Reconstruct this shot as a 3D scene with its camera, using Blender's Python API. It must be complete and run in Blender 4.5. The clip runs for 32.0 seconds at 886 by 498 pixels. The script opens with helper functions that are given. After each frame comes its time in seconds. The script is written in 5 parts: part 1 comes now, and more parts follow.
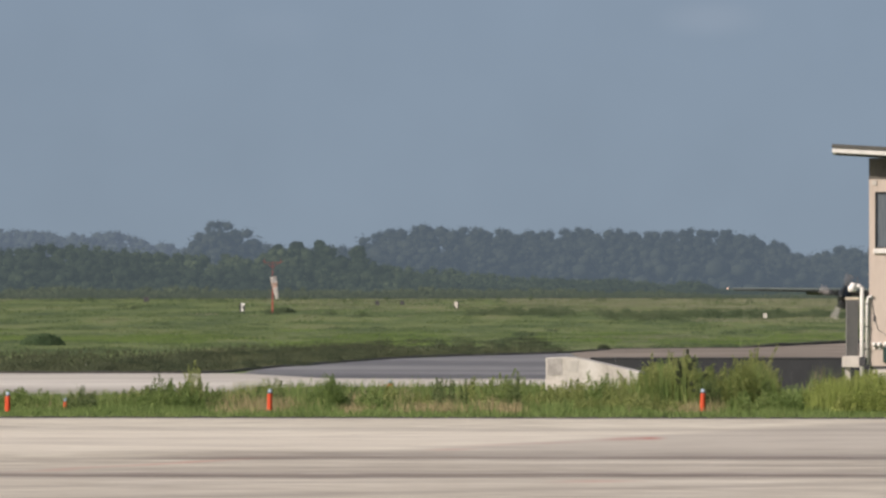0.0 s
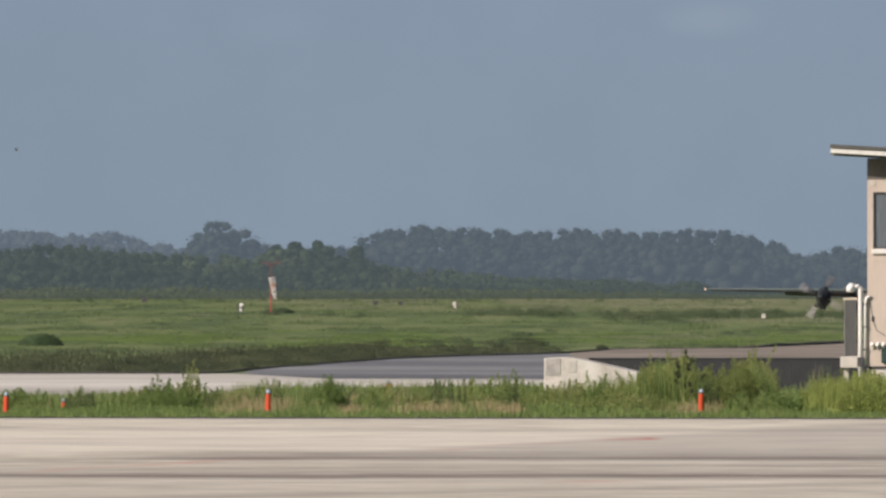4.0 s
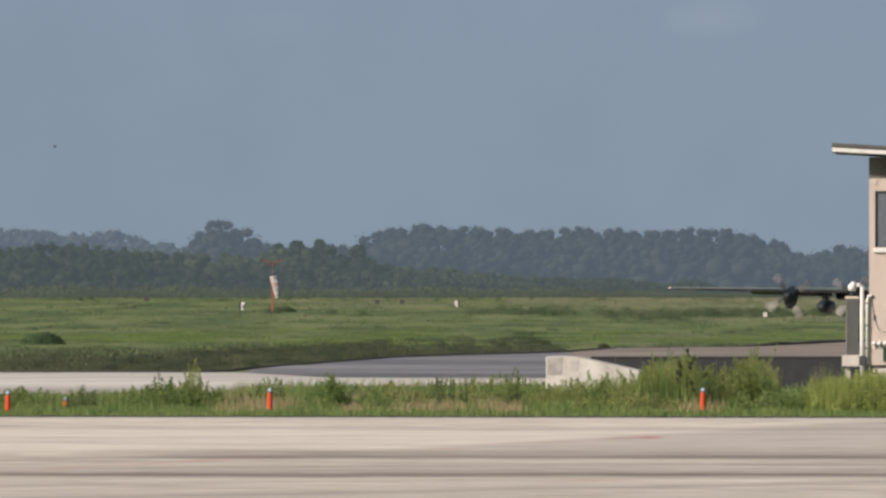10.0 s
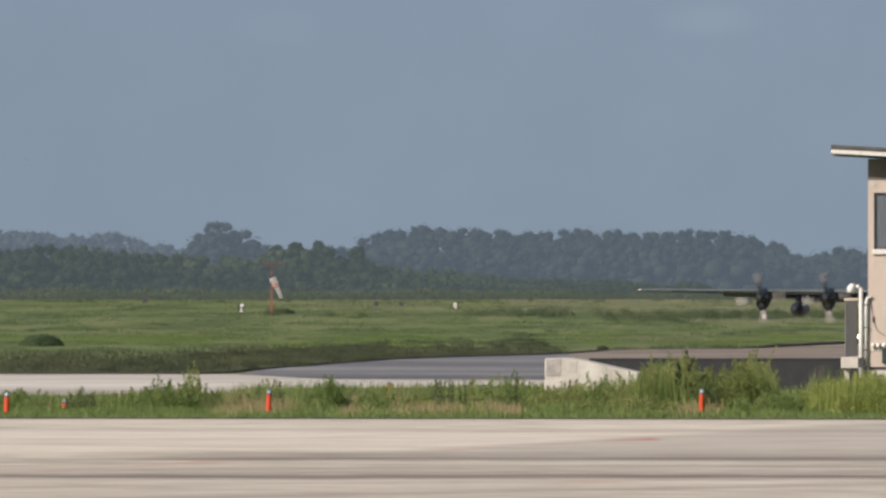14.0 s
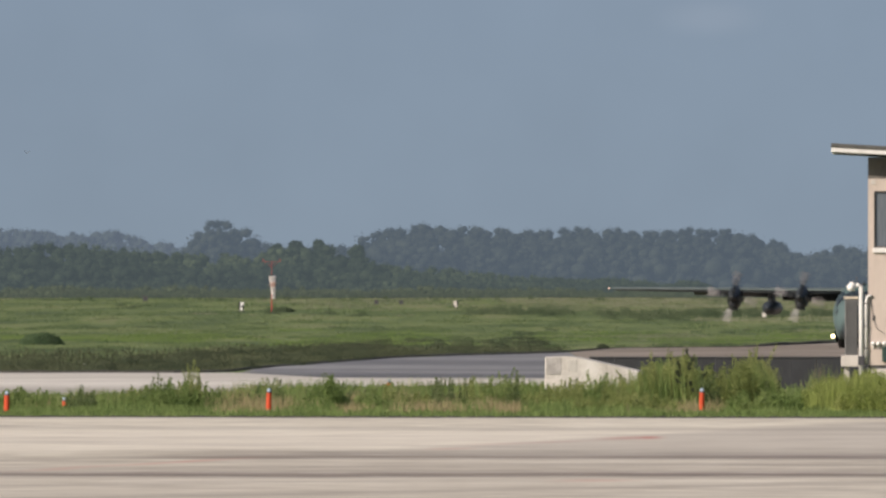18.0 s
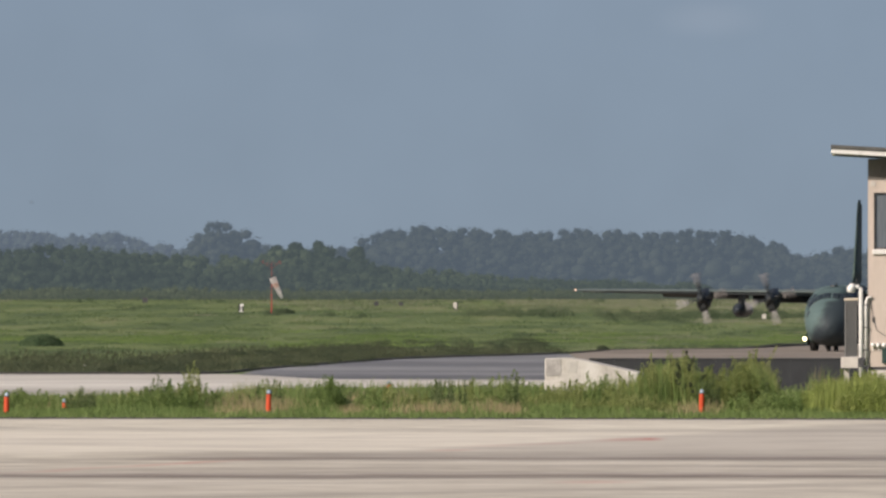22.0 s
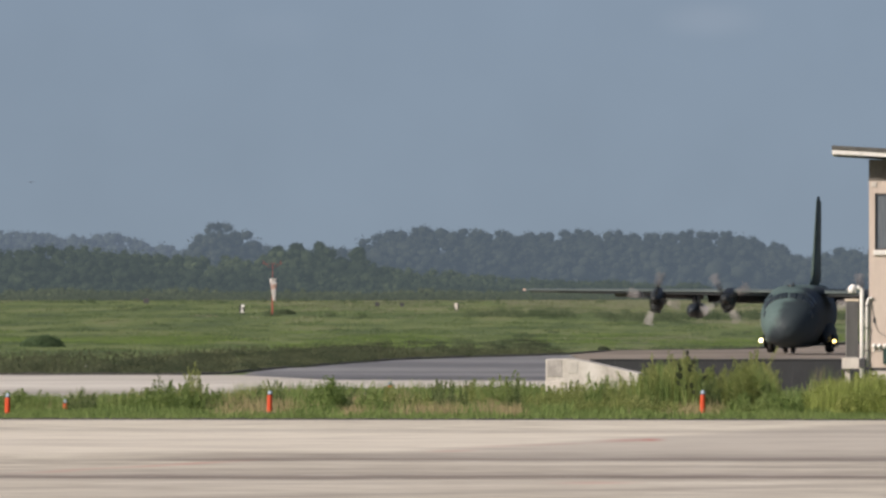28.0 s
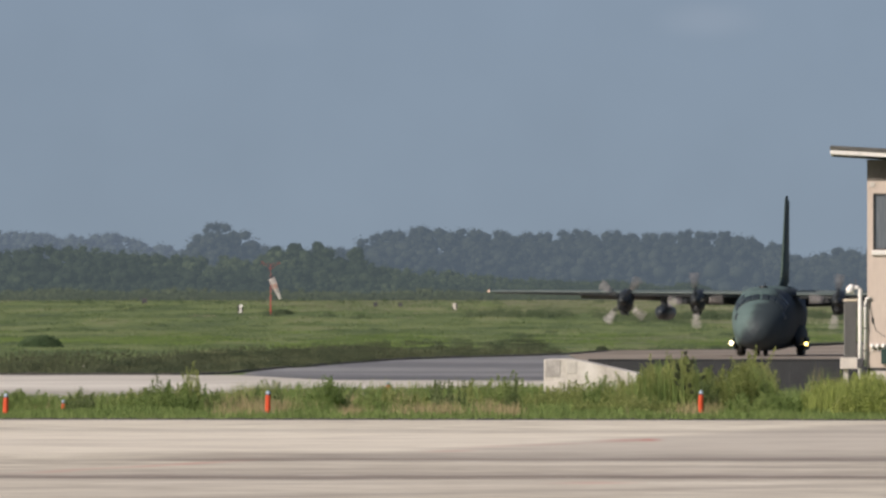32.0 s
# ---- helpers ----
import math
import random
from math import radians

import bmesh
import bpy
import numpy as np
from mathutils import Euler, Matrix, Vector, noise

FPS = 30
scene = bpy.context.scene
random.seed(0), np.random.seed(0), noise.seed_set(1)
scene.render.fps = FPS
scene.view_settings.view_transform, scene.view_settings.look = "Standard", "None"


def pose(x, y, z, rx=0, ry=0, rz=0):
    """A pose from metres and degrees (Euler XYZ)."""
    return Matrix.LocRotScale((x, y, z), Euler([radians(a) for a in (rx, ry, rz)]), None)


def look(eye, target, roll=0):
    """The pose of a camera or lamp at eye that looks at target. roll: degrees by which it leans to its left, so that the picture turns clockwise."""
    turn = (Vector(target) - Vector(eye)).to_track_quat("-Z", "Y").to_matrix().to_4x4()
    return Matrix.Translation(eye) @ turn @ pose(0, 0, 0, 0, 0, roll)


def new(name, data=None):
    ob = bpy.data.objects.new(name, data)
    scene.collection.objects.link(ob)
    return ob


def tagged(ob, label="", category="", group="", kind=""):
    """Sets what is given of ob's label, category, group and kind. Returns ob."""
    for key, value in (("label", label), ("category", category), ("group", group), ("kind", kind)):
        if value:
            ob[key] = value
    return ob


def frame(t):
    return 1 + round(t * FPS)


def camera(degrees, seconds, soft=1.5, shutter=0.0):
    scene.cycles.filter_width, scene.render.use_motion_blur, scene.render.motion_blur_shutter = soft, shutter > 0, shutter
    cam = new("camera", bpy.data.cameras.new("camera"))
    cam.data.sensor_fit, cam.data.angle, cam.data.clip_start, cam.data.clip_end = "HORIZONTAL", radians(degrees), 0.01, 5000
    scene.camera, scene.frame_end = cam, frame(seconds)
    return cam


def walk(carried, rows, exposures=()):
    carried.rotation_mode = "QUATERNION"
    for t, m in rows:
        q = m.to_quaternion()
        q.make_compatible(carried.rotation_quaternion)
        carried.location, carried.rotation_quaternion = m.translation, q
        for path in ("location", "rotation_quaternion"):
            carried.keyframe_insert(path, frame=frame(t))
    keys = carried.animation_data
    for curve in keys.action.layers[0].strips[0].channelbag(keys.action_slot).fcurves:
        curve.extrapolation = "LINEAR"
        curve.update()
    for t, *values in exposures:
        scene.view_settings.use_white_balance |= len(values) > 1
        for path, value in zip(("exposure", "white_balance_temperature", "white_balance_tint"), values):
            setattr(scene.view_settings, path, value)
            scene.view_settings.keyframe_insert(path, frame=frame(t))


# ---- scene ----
# ---- camera: a long lens on a tripod, five metres above the airfield ----
cam = camera(2.9, 32.0, soft=2.6, shutter=0.26)
EYE_Z = 5.1
walk(cam, [(t, pose(0, 0, EYE_Z, 90.1091 + tilt, 0, pan)) for t, pan, tilt in [(0, 0, 0), (0.5, -0.0035, 0.0006), (1, -0.0035, 0.0026), (1.5, -0.0057, 0.003), (2, -0.0063, 0.0026), (2.5, -0.0059, 0.0026), (3, -0.0061, 0.0047), (3.5, -0.0061, 0.0024), (5.5, -0.0022, 0), (6, -0.003, -0.0004), (6.5, 0.0028, 0.0024), (7, 0.0083, 0.0002), (7.5, 0.0052, 0), (8, 0.0004, 0.0004), (8.5, 0.0061, 0.0004), (9, 0.0002, 0.0006), (9.5, 0.0055, -0.003), (10, 0.0002, -0.003), (10.5, 0.0018, -0.0028), (11, -0.0002, -0.0028), (11.5, 0.0024, -0.0026), (12, -0, -0.005), (12.5, 0.0004, -0.0002), (13, -0.0002, -0.0026), (13.5, 0.0006, 0), (14, -0.0033, 0.0028), (14.5, 0.0006, -0.0002), (16.5, 0.0028, -0.0006), (17, -0.0028, -0.0028), (17.5, 0.0026, -0.0032), (18, -0.003, -0.0024), (18.5, -0.0035, 0.0004), (19, -0.0063, 0.003), (19.5, -0.0026, 0.0002), (20, -0.0026, 0), (20.5, -0.0109, 0.003), (21, -0.0028, 0.0006), (21.5, 0, 0.0028), (22, -0.0035, 0.0026), (22.5, -0.0037, 0.0024), (23, -0.0006, -0.0004), (23.5, -0.0026, 0.0026), (24, -0, 0.0026), (24.5, -0.0037, 0.0024), (25, -0.0033, 0.0028), (25.5, -0.0035, 0.0024), (27.5, -0.0033, 0.0022), (28, -0.0004, 0.0051), (28.5, -0.0035, 0.0033), (29, -0.0057, 0.0026), (29.5, -0.0087, 0.0026), (30, -0.005, 0.0026), (30.5, -0.0059, 0.0053), (31, -0.0089, 0.0053), (31.5, -0.0035, 0.0051), (32, -0.0061, 0.0053)]], exposures=[(0, 0.05, 6600, 15), (32, 0.05, 6600, 15)])

# ---- sky and sun ----
SUN_DIR = Vector((-0.66, -0.54, 0.50)).normalized()
world = bpy.data.worlds.new("sky")
scene.world = world
world.use_nodes = True
wn, wl = world.node_tree.nodes, world.node_tree.links
sky = wn.new("ShaderNodeTexSky")
sky.sky_type, sky.sun_disc = "NISHITA", False
sky.sun_elevation, sky.sun_rotation = math.asin(SUN_DIR.z), math.atan2(SUN_DIR.x, SUN_DIR.y)
sky.air_density, sky.dust_density, sky.ozone_density = 1.0, 2.0, 1.0
wn["Background"].inputs["Strength"].default_value = 0.078
# the hazy air near the ground takes its colour from the sky a little higher up
wt, wm = wn.new("ShaderNodeTexCoord"), wn.new("ShaderNodeMapping")
wm.inputs["Location"].default_value = (0, 0, 0.15)
wl.new(wt.outputs["Generated"], wm.inputs["Vector"])
wl.new(wm.outputs["Vector"], sky.inputs["Vector"])
# thin veils of cloud over all of the sky
veil, vr, vm = wn.new("ShaderNodeTexNoise"), wn.new("ShaderNodeMapRange"), wn.new("ShaderNodeVectorMath")
veil.inputs["Scale"].default_value, veil.inputs["Detail"].default_value = 70, 4
vr.inputs["From Min"].default_value, vr.inputs["From Max"].default_value = 0.3, 0.75
vr.inputs["To Min"].default_value, vr.inputs["To Max"].default_value = 0.96, 1.06
vm.operation = "SCALE"
wl.new(wt.outputs["Generated"], veil.inputs["Vector"])
wl.new(veil.outputs["Fac"], vr.inputs["Value"])
wl.new(sky.outputs["Color"], vm.inputs[0])
wl.new(vr.outputs["Result"], vm.inputs["Scale"])
# two faint pale clouds low over the horizon: sideways, up, half width, half height, strength
lit = vm.outputs["Vector"]
for cx, cz, w, h, k in ((0.01530, 0.0151, 0.0040, 0.0015, 0.075), (-0.0095, 0.0146, 0.0040, 0.0016, 0.02)):
    mv, ln, fr, warm, one, ad = (wn.new("ShaderNode" + q) for q in ("Mapping", "VectorMath", "MapRange", "VectorMath", "VectorMath", "VectorMath"))
    mv.inputs["Location"].default_value, mv.inputs["Scale"].default_value = (-cx / w, 0, -cz / h), (1 / w, 0, 1 / h)
    ln.operation, warm.operation, one.operation, ad.operation = "LENGTH", "SCALE", "ADD", "MULTIPLY"
    fr.interpolation_type = "SMOOTHSTEP"
    for q, val in (("From Min", 1.0), ("From Max", 0.1), ("To Min", 0.0), ("To Max", k)):
        fr.inputs[q].default_value = val
    warm.inputs[0].default_value, one.inputs[1].default_value = (1.5, 1.0, 0.75), (1, 1, 1)
    wl.new(wt.outputs["Generated"], mv.inputs["Vector"])
    wl.new(mv.outputs["Vector"], ln.inputs[0])
    wl.new(ln.outputs["Value"], fr.inputs["Value"])
    wl.new(fr.outputs["Result"], warm.inputs["Scale"])
    wl.new(warm.outputs["Vector"], one.inputs[0])
    wl.new(lit, ad.inputs[0])
    wl.new(one.outputs["Vector"], ad.inputs[1])
    lit = ad.outputs["Vector"]
# the murk of the far air just over the horizon
up, murk, dim = wn.new("ShaderNodeSeparateXYZ"), wn.new("ShaderNodeMapRange"), wn.new("ShaderNodeVectorMath")
murk.interpolation_type, dim.operation = "SMOOTHSTEP", "SCALE"
for q, val in (("From Min", -0.002), ("From Max", 0.012), ("To Min", 0.935), ("To Max", 1.0)):
    murk.inputs[q].default_value = val
wl.new(wt.outputs["Generated"], up.inputs[0])
wl.new(up.outputs["Z"], murk.inputs["Value"])
wl.new(lit, dim.inputs[0])
wl.new(murk.outputs["Result"], dim.inputs["Scale"])
tint = wn.new("ShaderNodeVectorMath")
tint.operation = "MULTIPLY"
tint.inputs[1].default_value = (1.045, 0.99, 0.985)
wl.new(dim.outputs["Vector"], tint.inputs[0])
wl.new(tint.outputs["Vector"], wn["Background"].inputs["Color"])
sun = new("sun", bpy.data.lights.new("sun", "SUN"))
sun.data.energy, sun.data.angle, sun.data.color = 4.4, radians(0.6), (1.0, 0.92, 0.80)
sun.matrix_world = look(SUN_DIR * 200, (0, 0, 0))


# ---- materials ----
def material(name, colors, rough=0.8, scale=1.0, stretch=(1, 1, 1), bump=0.0, fine=8.0, metal=0.0, coords="Object", island=0.0, spec=0.5, leafy=0.0):
    """Two-scale noise through a ramp of colours, with grain and relief; island: brightness spread between loose pieces."""
    m = bpy.data.materials.new(name)
    m.use_nodes = True
    n, l = m.node_tree.nodes, m.node_tree.links
    b = n["Principled BSDF"]
    b.inputs["Roughness"].default_value, b.inputs["Metallic"].default_value = rough, metal
    b.inputs["Specular IOR Level"].default_value = spec
    tc, mp = n.new("ShaderNodeTexCoord"), n.new("ShaderNodeMapping")
    mp.inputs["Scale"].default_value = stretch
    if coords == "World":
        geo = n.new("ShaderNodeNewGeometry")
        l.new(geo.outputs["Position"], mp.inputs["Vector"])
    else:
        l.new(tc.outputs[coords], mp.inputs["Vector"])
    big, small = n.new("ShaderNodeTexNoise"), n.new("ShaderNodeTexNoise")
    for t, s, d in ((big, scale, 4), (small, scale * fine, 3)):
        t.inputs["Scale"].default_value, t.inputs["Detail"].default_value = s, d
        l.new(mp.outputs["Vector"], t.inputs["Vector"])
    mix = n.new("ShaderNodeMix")
    mix.data_type = "FLOAT"
    mix.inputs[0].default_value = 0.3
    l.new(big.outputs["Fac"], mix.inputs[2])
    l.new(small.outputs["Fac"], mix.inputs[3])
    ramp = n.new("ShaderNodeValToRGB")
    e = ramp.color_ramp.elements
    while len(e) < len(colors):
        e.new(0.5)
    for i, c in enumerate(colors):
        e[i].position, e[i].color = 0.32 + 0.36 * i / max(1, len(colors) - 1), (*c, 1)
    l.new(mix.outputs[0], ramp.inputs["Fac"])
    out = ramp.outputs["Color"]
    if island:
        geo2, mr, mul = n.new("ShaderNodeNewGeometry"), n.new("ShaderNodeMapRange"), n.new("ShaderNodeVectorMath")
        mul.operation = "SCALE"
        mr.inputs["To Min"].default_value, mr.inputs["To Max"].default_value = 1 - island, 1 + island
        l.new(geo2.outputs["Random Per Island"], mr.inputs["Value"])
        l.new(out, mul.inputs[0])
        l.new(mr.outputs["Result"], mul.inputs["Scale"])
        out = mul.outputs["Vector"]
    l.new(out, b.inputs["Base Color"])
    if bump:
        bp = n.new("ShaderNodeBump")
        bp.inputs["Strength"].default_value, bp.inputs["Distance"].default_value = bump, 0.05
        l.new(small.outputs["Fac"], bp.inputs["Height"])
        l.new(bp.outputs["Normal"], b.inputs["Normal"])
    if leafy:
        tr, ms = n.new("ShaderNodeBsdfTranslucent"), n.new("ShaderNodeMixShader")
        l.new(out, tr.inputs["Color"])
        ms.inputs[0].default_value = leafy
        l.new(b.outputs[0], ms.inputs[1])
        l.new(tr.outputs[0], ms.inputs[2])
        l.new(ms.outputs[0], n["Material Output"].inputs["Surface"])
    return m


def glow(name, color, strength):
    m = bpy.data.materials.new(name)
    m.use_nodes = True
    b = m.node_tree.nodes["Principled BSDF"]
    b.inputs["Base Color"].default_value = b.inputs["Emission Color"].default_value = (*color, 1)
    b.inputs["Emission Strength"].default_value = strength
    return m


M_FIELD = material("field_grass_soil", [(0.074, 0.103, 0.052), (0.12, 0.164, 0.072), (0.172, 0.22, 0.092), (0.24, 0.242, 0.14)], 0.95, 0.09, (1, 0.07, 1), 0.4, 9, coords="World", spec=0.1)
M_GRASS = material("grass_blades", [(0.09, 0.13, 0.07), (0.148, 0.20, 0.097), (0.206, 0.26, 0.12), (0.275, 0.28, 0.168)], 0.8, 0.09, (1, 0.07, 1), 0, 9, coords="World", island=0.05, spec=0.15, leafy=0.45)
M_SCRUB = material("dark_scrub_leaves", [(0.045, 0.06, 0.038), (0.07, 0.088, 0.052), (0.10, 0.112, 0.068)], 0.85, 0.12, (1, 0.2, 1), 0, 8, coords="World", island=0.08, spec=0.15, leafy=0.35)
M_WEED = material("weed_leaves", [(0.116, 0.178, 0.056), (0.195, 0.272, 0.086), (0.295, 0.357, 0.135)], 0.7, 0.5, (1, 0.4, 1), 0, 6, coords="World", island=0.35, spec=0.25, leafy=0.45)
M_BUSH = material("fresh_bush_leaves", [(0.18, 0.235, 0.06), (0.295, 0.355, 0.10), (0.40, 0.44, 0.155)], 0.7, 0.5, (1, 0.4, 1), 0, 6, coords="World", island=0.35, spec=0.25, leafy=0.45)
M_WEED_DARK = material("mugwort_leaves", [(0.09, 0.13, 0.05), (0.15, 0.20, 0.08), (0.21, 0.25, 0.12)], 0.75, 0.5, (1, 0.4, 1), 0, 6, coords="World", island=0.35, spec=0.2, leafy=0.45)
M_WEED_YELLOW = material("goldenrod_leaves", [(0.172, 0.214, 0.07), (0.27, 0.315, 0.112), (0.37, 0.40, 0.168)], 0.75, 0.5, (1, 0.4, 1), 0, 6, coords="World", island=0.3, spec=0.2, leafy=0.45)
M_STRAW = material("dry_straw_grass", [(0.27, 0.22, 0.125), (0.39, 0.325, 0.185), (0.34, 0.31, 0.16)], 0.85, 0.6, (1, 1, 1), 0, 6, coords="World", island=0.25, spec=0.15, leafy=0.35)
# green-brown grass with a passing cloud's shade mixed into its colour
M_ROUGH = material("cloud_shaded_rank_grass", [(0.068, 0.08, 0.05), (0.094, 0.108, 0.064), (0.13, 0.144, 0.083)], 0.85, 0.12, (1, 0.10, 1), 0, 8, coords="World", island=0.1, spec=0.15, leafy=0.35)
M_LUSH = material("lush_grass_blades", [(0.13, 0.20, 0.066), (0.175, 0.255, 0.082), (0.225, 0.30, 0.10)], 0.85, 0.12, (1, 0.12, 1), 0, 8, coords="World", island=0.08, spec=0.15, leafy=0.4)
M_TUSSOCK = material("tussock_grass_blades", [(0.085, 0.13, 0.062), (0.122, 0.172, 0.08), (0.16, 0.21, 0.096)], 0.85, 0.2, (1, 0.15, 1), 0, 8, coords="World", island=0.12, spec=0.15, leafy=0.35)
M_BUSH_DARK = material("round_bush_leaves", [(0.05, 0.085, 0.045), (0.075, 0.12, 0.06), (0.11, 0.16, 0.08)], 0.85, 0.3, (1, 1, 1), 0, 6, coords="World", island=0.2, spec=0.15, leafy=0.35)
M_HEDGE = material("low_hedge_leaves", [(0.07, 0.101, 0.057), (0.098, 0.132, 0.075), (0.132, 0.162, 0.095)], 0.9, 0.1, (1, 0.2, 1), 0, 6, coords="World", island=0.12, spec=0.15, leafy=0.4)
M_BLEACHED = material("bleached_meadow_grass", [(0.205, 0.222, 0.148), (0.26, 0.27, 0.18), (0.31, 0.308, 0.212)], 0.85, 0.1, (1, 0.2, 1), 0, 6, coords="World", island=0.2, spec=0.15, leafy=0.3)
M_WOOD_NEAR = material("hazed_broadleaf_leaves", [(0.010, 0.016, 0.011), (0.026, 0.038, 0.022), (0.066, 0.086, 0.044)], 0.9, 0.05, (0.8, 1, 1.6), 0, 3, coords="World", island=0.1, spec=0.1, leafy=0.4)
M_WOOD_FAR = material("hazed_pine_leaves", [(0.016, 0.022, 0.016), (0.027, 0.034, 0.024), (0.042, 0.05, 0.034)], 0.9, 0.05, (1, 1, 1), 0, 3, coords="World", island=0.08, spec=0.1, leafy=0.4)
M_THICKET = material("hazed_thicket_leaves", [(0.036, 0.054, 0.03), (0.055, 0.075, 0.042), (0.084, 0.104, 0.058)], 0.9, 0.07, (1, 1, 1), 0, 5, coords="World", island=0.16, spec=0.1, leafy=0.4)
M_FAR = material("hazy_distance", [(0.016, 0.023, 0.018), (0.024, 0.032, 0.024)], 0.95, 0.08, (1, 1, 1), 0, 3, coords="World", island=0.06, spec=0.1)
# aerial haze painted as glow: these woods, kilometres off, emit a bluish light
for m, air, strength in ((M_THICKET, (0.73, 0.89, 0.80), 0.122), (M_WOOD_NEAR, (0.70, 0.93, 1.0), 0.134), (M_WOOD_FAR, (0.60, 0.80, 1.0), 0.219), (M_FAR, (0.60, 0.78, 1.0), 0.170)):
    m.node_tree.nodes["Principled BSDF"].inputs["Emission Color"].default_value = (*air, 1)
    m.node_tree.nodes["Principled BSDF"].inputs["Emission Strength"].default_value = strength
M_BARK = material("bark", [(0.08, 0.06, 0.045), (0.15, 0.12, 0.09)], 0.9, 2.0, (1, 1, 0.3), 0.4)
# asphalt made paler to paint in its glancing sheen
M_ASPHALT_PALE = material("sheen_pale_asphalt", [(0.135, 0.135, 0.136), (0.20, 0.20, 0.198), (0.345, 0.345, 0.338)], 0.6, 0.05, (0.5, 0.3, 1), 0.2, 20, coords="World")
M_ASPHALT = material("taxiway_asphalt", [(0.11, 0.11, 0.112), (0.17, 0.17, 0.17), (0.33, 0.33, 0.325)], 0.62, 0.05, (0.5, 0.5, 1), 0.2, 20, coords="World")
M_STRIP = material("shoulder_concrete", [(0.37, 0.35, 0.305), (0.56, 0.53, 0.468), (0.82, 0.79, 0.71)], 0.85, 0.06, (0.35, 0.4, 1), 0.15, 9, coords="World")
M_BROWN = material("worn_taxiway_concrete", [(0.175, 0.148, 0.118), (0.27, 0.23, 0.185), (0.375, 0.325, 0.265)], 0.85, 0.09, (0.7, 0.15, 1), 0.15, 9, coords="World")
M_CONC = material("weathered_concrete", [(0.42, 0.39, 0.35), (0.60, 0.575, 0.53), (0.70, 0.68, 0.64)], 0.9, 0.9, (1, 1, 0.5), 0.3, 10)
M_WALL_DARK = material("dark_grey_wall", [(0.026, 0.028, 0.032), (0.038, 0.041, 0.046), (0.055, 0.058, 0.063)], 0.9, 0.7, (1, 1, 0.35), 0.3, 10)
M_LEDGE = material("pale_ledge_concrete", [(0.50, 0.47, 0.43), (0.60, 0.565, 0.52), (0.66, 0.62, 0.575)], 0.9, 0.8, (1, 1, 0.4), 0.2, 10)
M_TURF_EDGE = material("dark_turf_edge", [(0.03, 0.028, 0.02), (0.055, 0.05, 0.035)], 0.95, 0.3, (1, 1, 1), 0.3, 10, coords="World")
M_STUCCO = material("beige_pink_stucco", [(0.50, 0.43, 0.375), (0.575, 0.495, 0.435), (0.635, 0.555, 0.49)], 0.9, 0.6, (1, 1, 0.25), 0.15, 14)
M_WHITE = material("white_paint", [(0.66, 0.65, 0.62), (0.78, 0.77, 0.74), (0.82, 0.81, 0.79)], 0.5, 2.0, (1, 1, 0.4), 0.05)
M_CREAM = material("cream_paint", [(0.55, 0.48, 0.38), (0.66, 0.59, 0.48)], 0.6, 2.0, (1, 1, 0.3), 0.05)
M_GREY = material("dark_grey_metal", [(0.06, 0.06, 0.065), (0.10, 0.10, 0.105)], 0.5, 3.0, (1, 1, 0.4), 0.05, metal=0.2)
M_CABINET = material("grey_louvre_metal", [(0.15, 0.15, 0.148), (0.205, 0.204, 0.20)], 0.55, 3.0, (1, 1, 0.4), 0.05, metal=0.1)
M_EAVES_SHADE = material("eaves_shade_grey_brown", [(0.11, 0.10, 0.088), (0.155, 0.142, 0.125), (0.19, 0.175, 0.155)], 0.85, 1.2, (1, 1, 0.4), 0.1, 8)
M_ROOF = material("grey_roof_sheet", [(0.075, 0.076, 0.070), (0.115, 0.114, 0.106)], 0.7, 1.5, (1, 1, 1), 0.1)
M_GLASS = material("window_glass", [(0.024, 0.034, 0.041), (0.034, 0.045, 0.052)], 0.3, 0.5, spec=0.3)
# pane colour raised and streaked upright to paint in the sky's reflection
M_PANE = material("sky_tinted_window_glass", [(0.10, 0.118, 0.135), (0.20, 0.225, 0.255)], 0.06, 2.5, (1.5, 1, 0.1), 0, 4)
M_ORANGE = material("orange_marker_paint", [(0.52, 0.055, 0.014), (0.66, 0.085, 0.02)], 0.5, 5.0, (1, 1, 0.4), 0.05)
M_LENS = material("blue_glass_lens", [(0.30, 0.38, 0.50), (0.42, 0.50, 0.60)], 0.15, 3.0)
M_RED = material("faded_red_mast_paint", [(0.36, 0.068, 0.055), (0.42, 0.09, 0.07)], 0.6, 3.0)
M_SOCK_W = material("white_windsock_cloth", [(0.82, 0.80, 0.77), (0.88, 0.86, 0.83)], 0.9, 3.0)
M_SOCK_R = material("faded_red_windsock_cloth", [(0.78, 0.58, 0.50), (0.80, 0.64, 0.56)], 0.9, 3.0)
M_CAMO = material("shaded_green_camouflage_paint", [(0.015, 0.026, 0.029), (0.021, 0.038, 0.039), (0.055, 0.088, 0.08), (0.068, 0.108, 0.098), (0.068, 0.084, 0.070)], 0.72, 0.28, (1, 0.6, 1), 0.05, 14)
M_FIN = material("green_fin_paint", [(0.024, 0.04, 0.037), (0.038, 0.064, 0.055), (0.056, 0.09, 0.074)], 0.7, 0.25, (1, 0.6, 1), 0.05, 12)


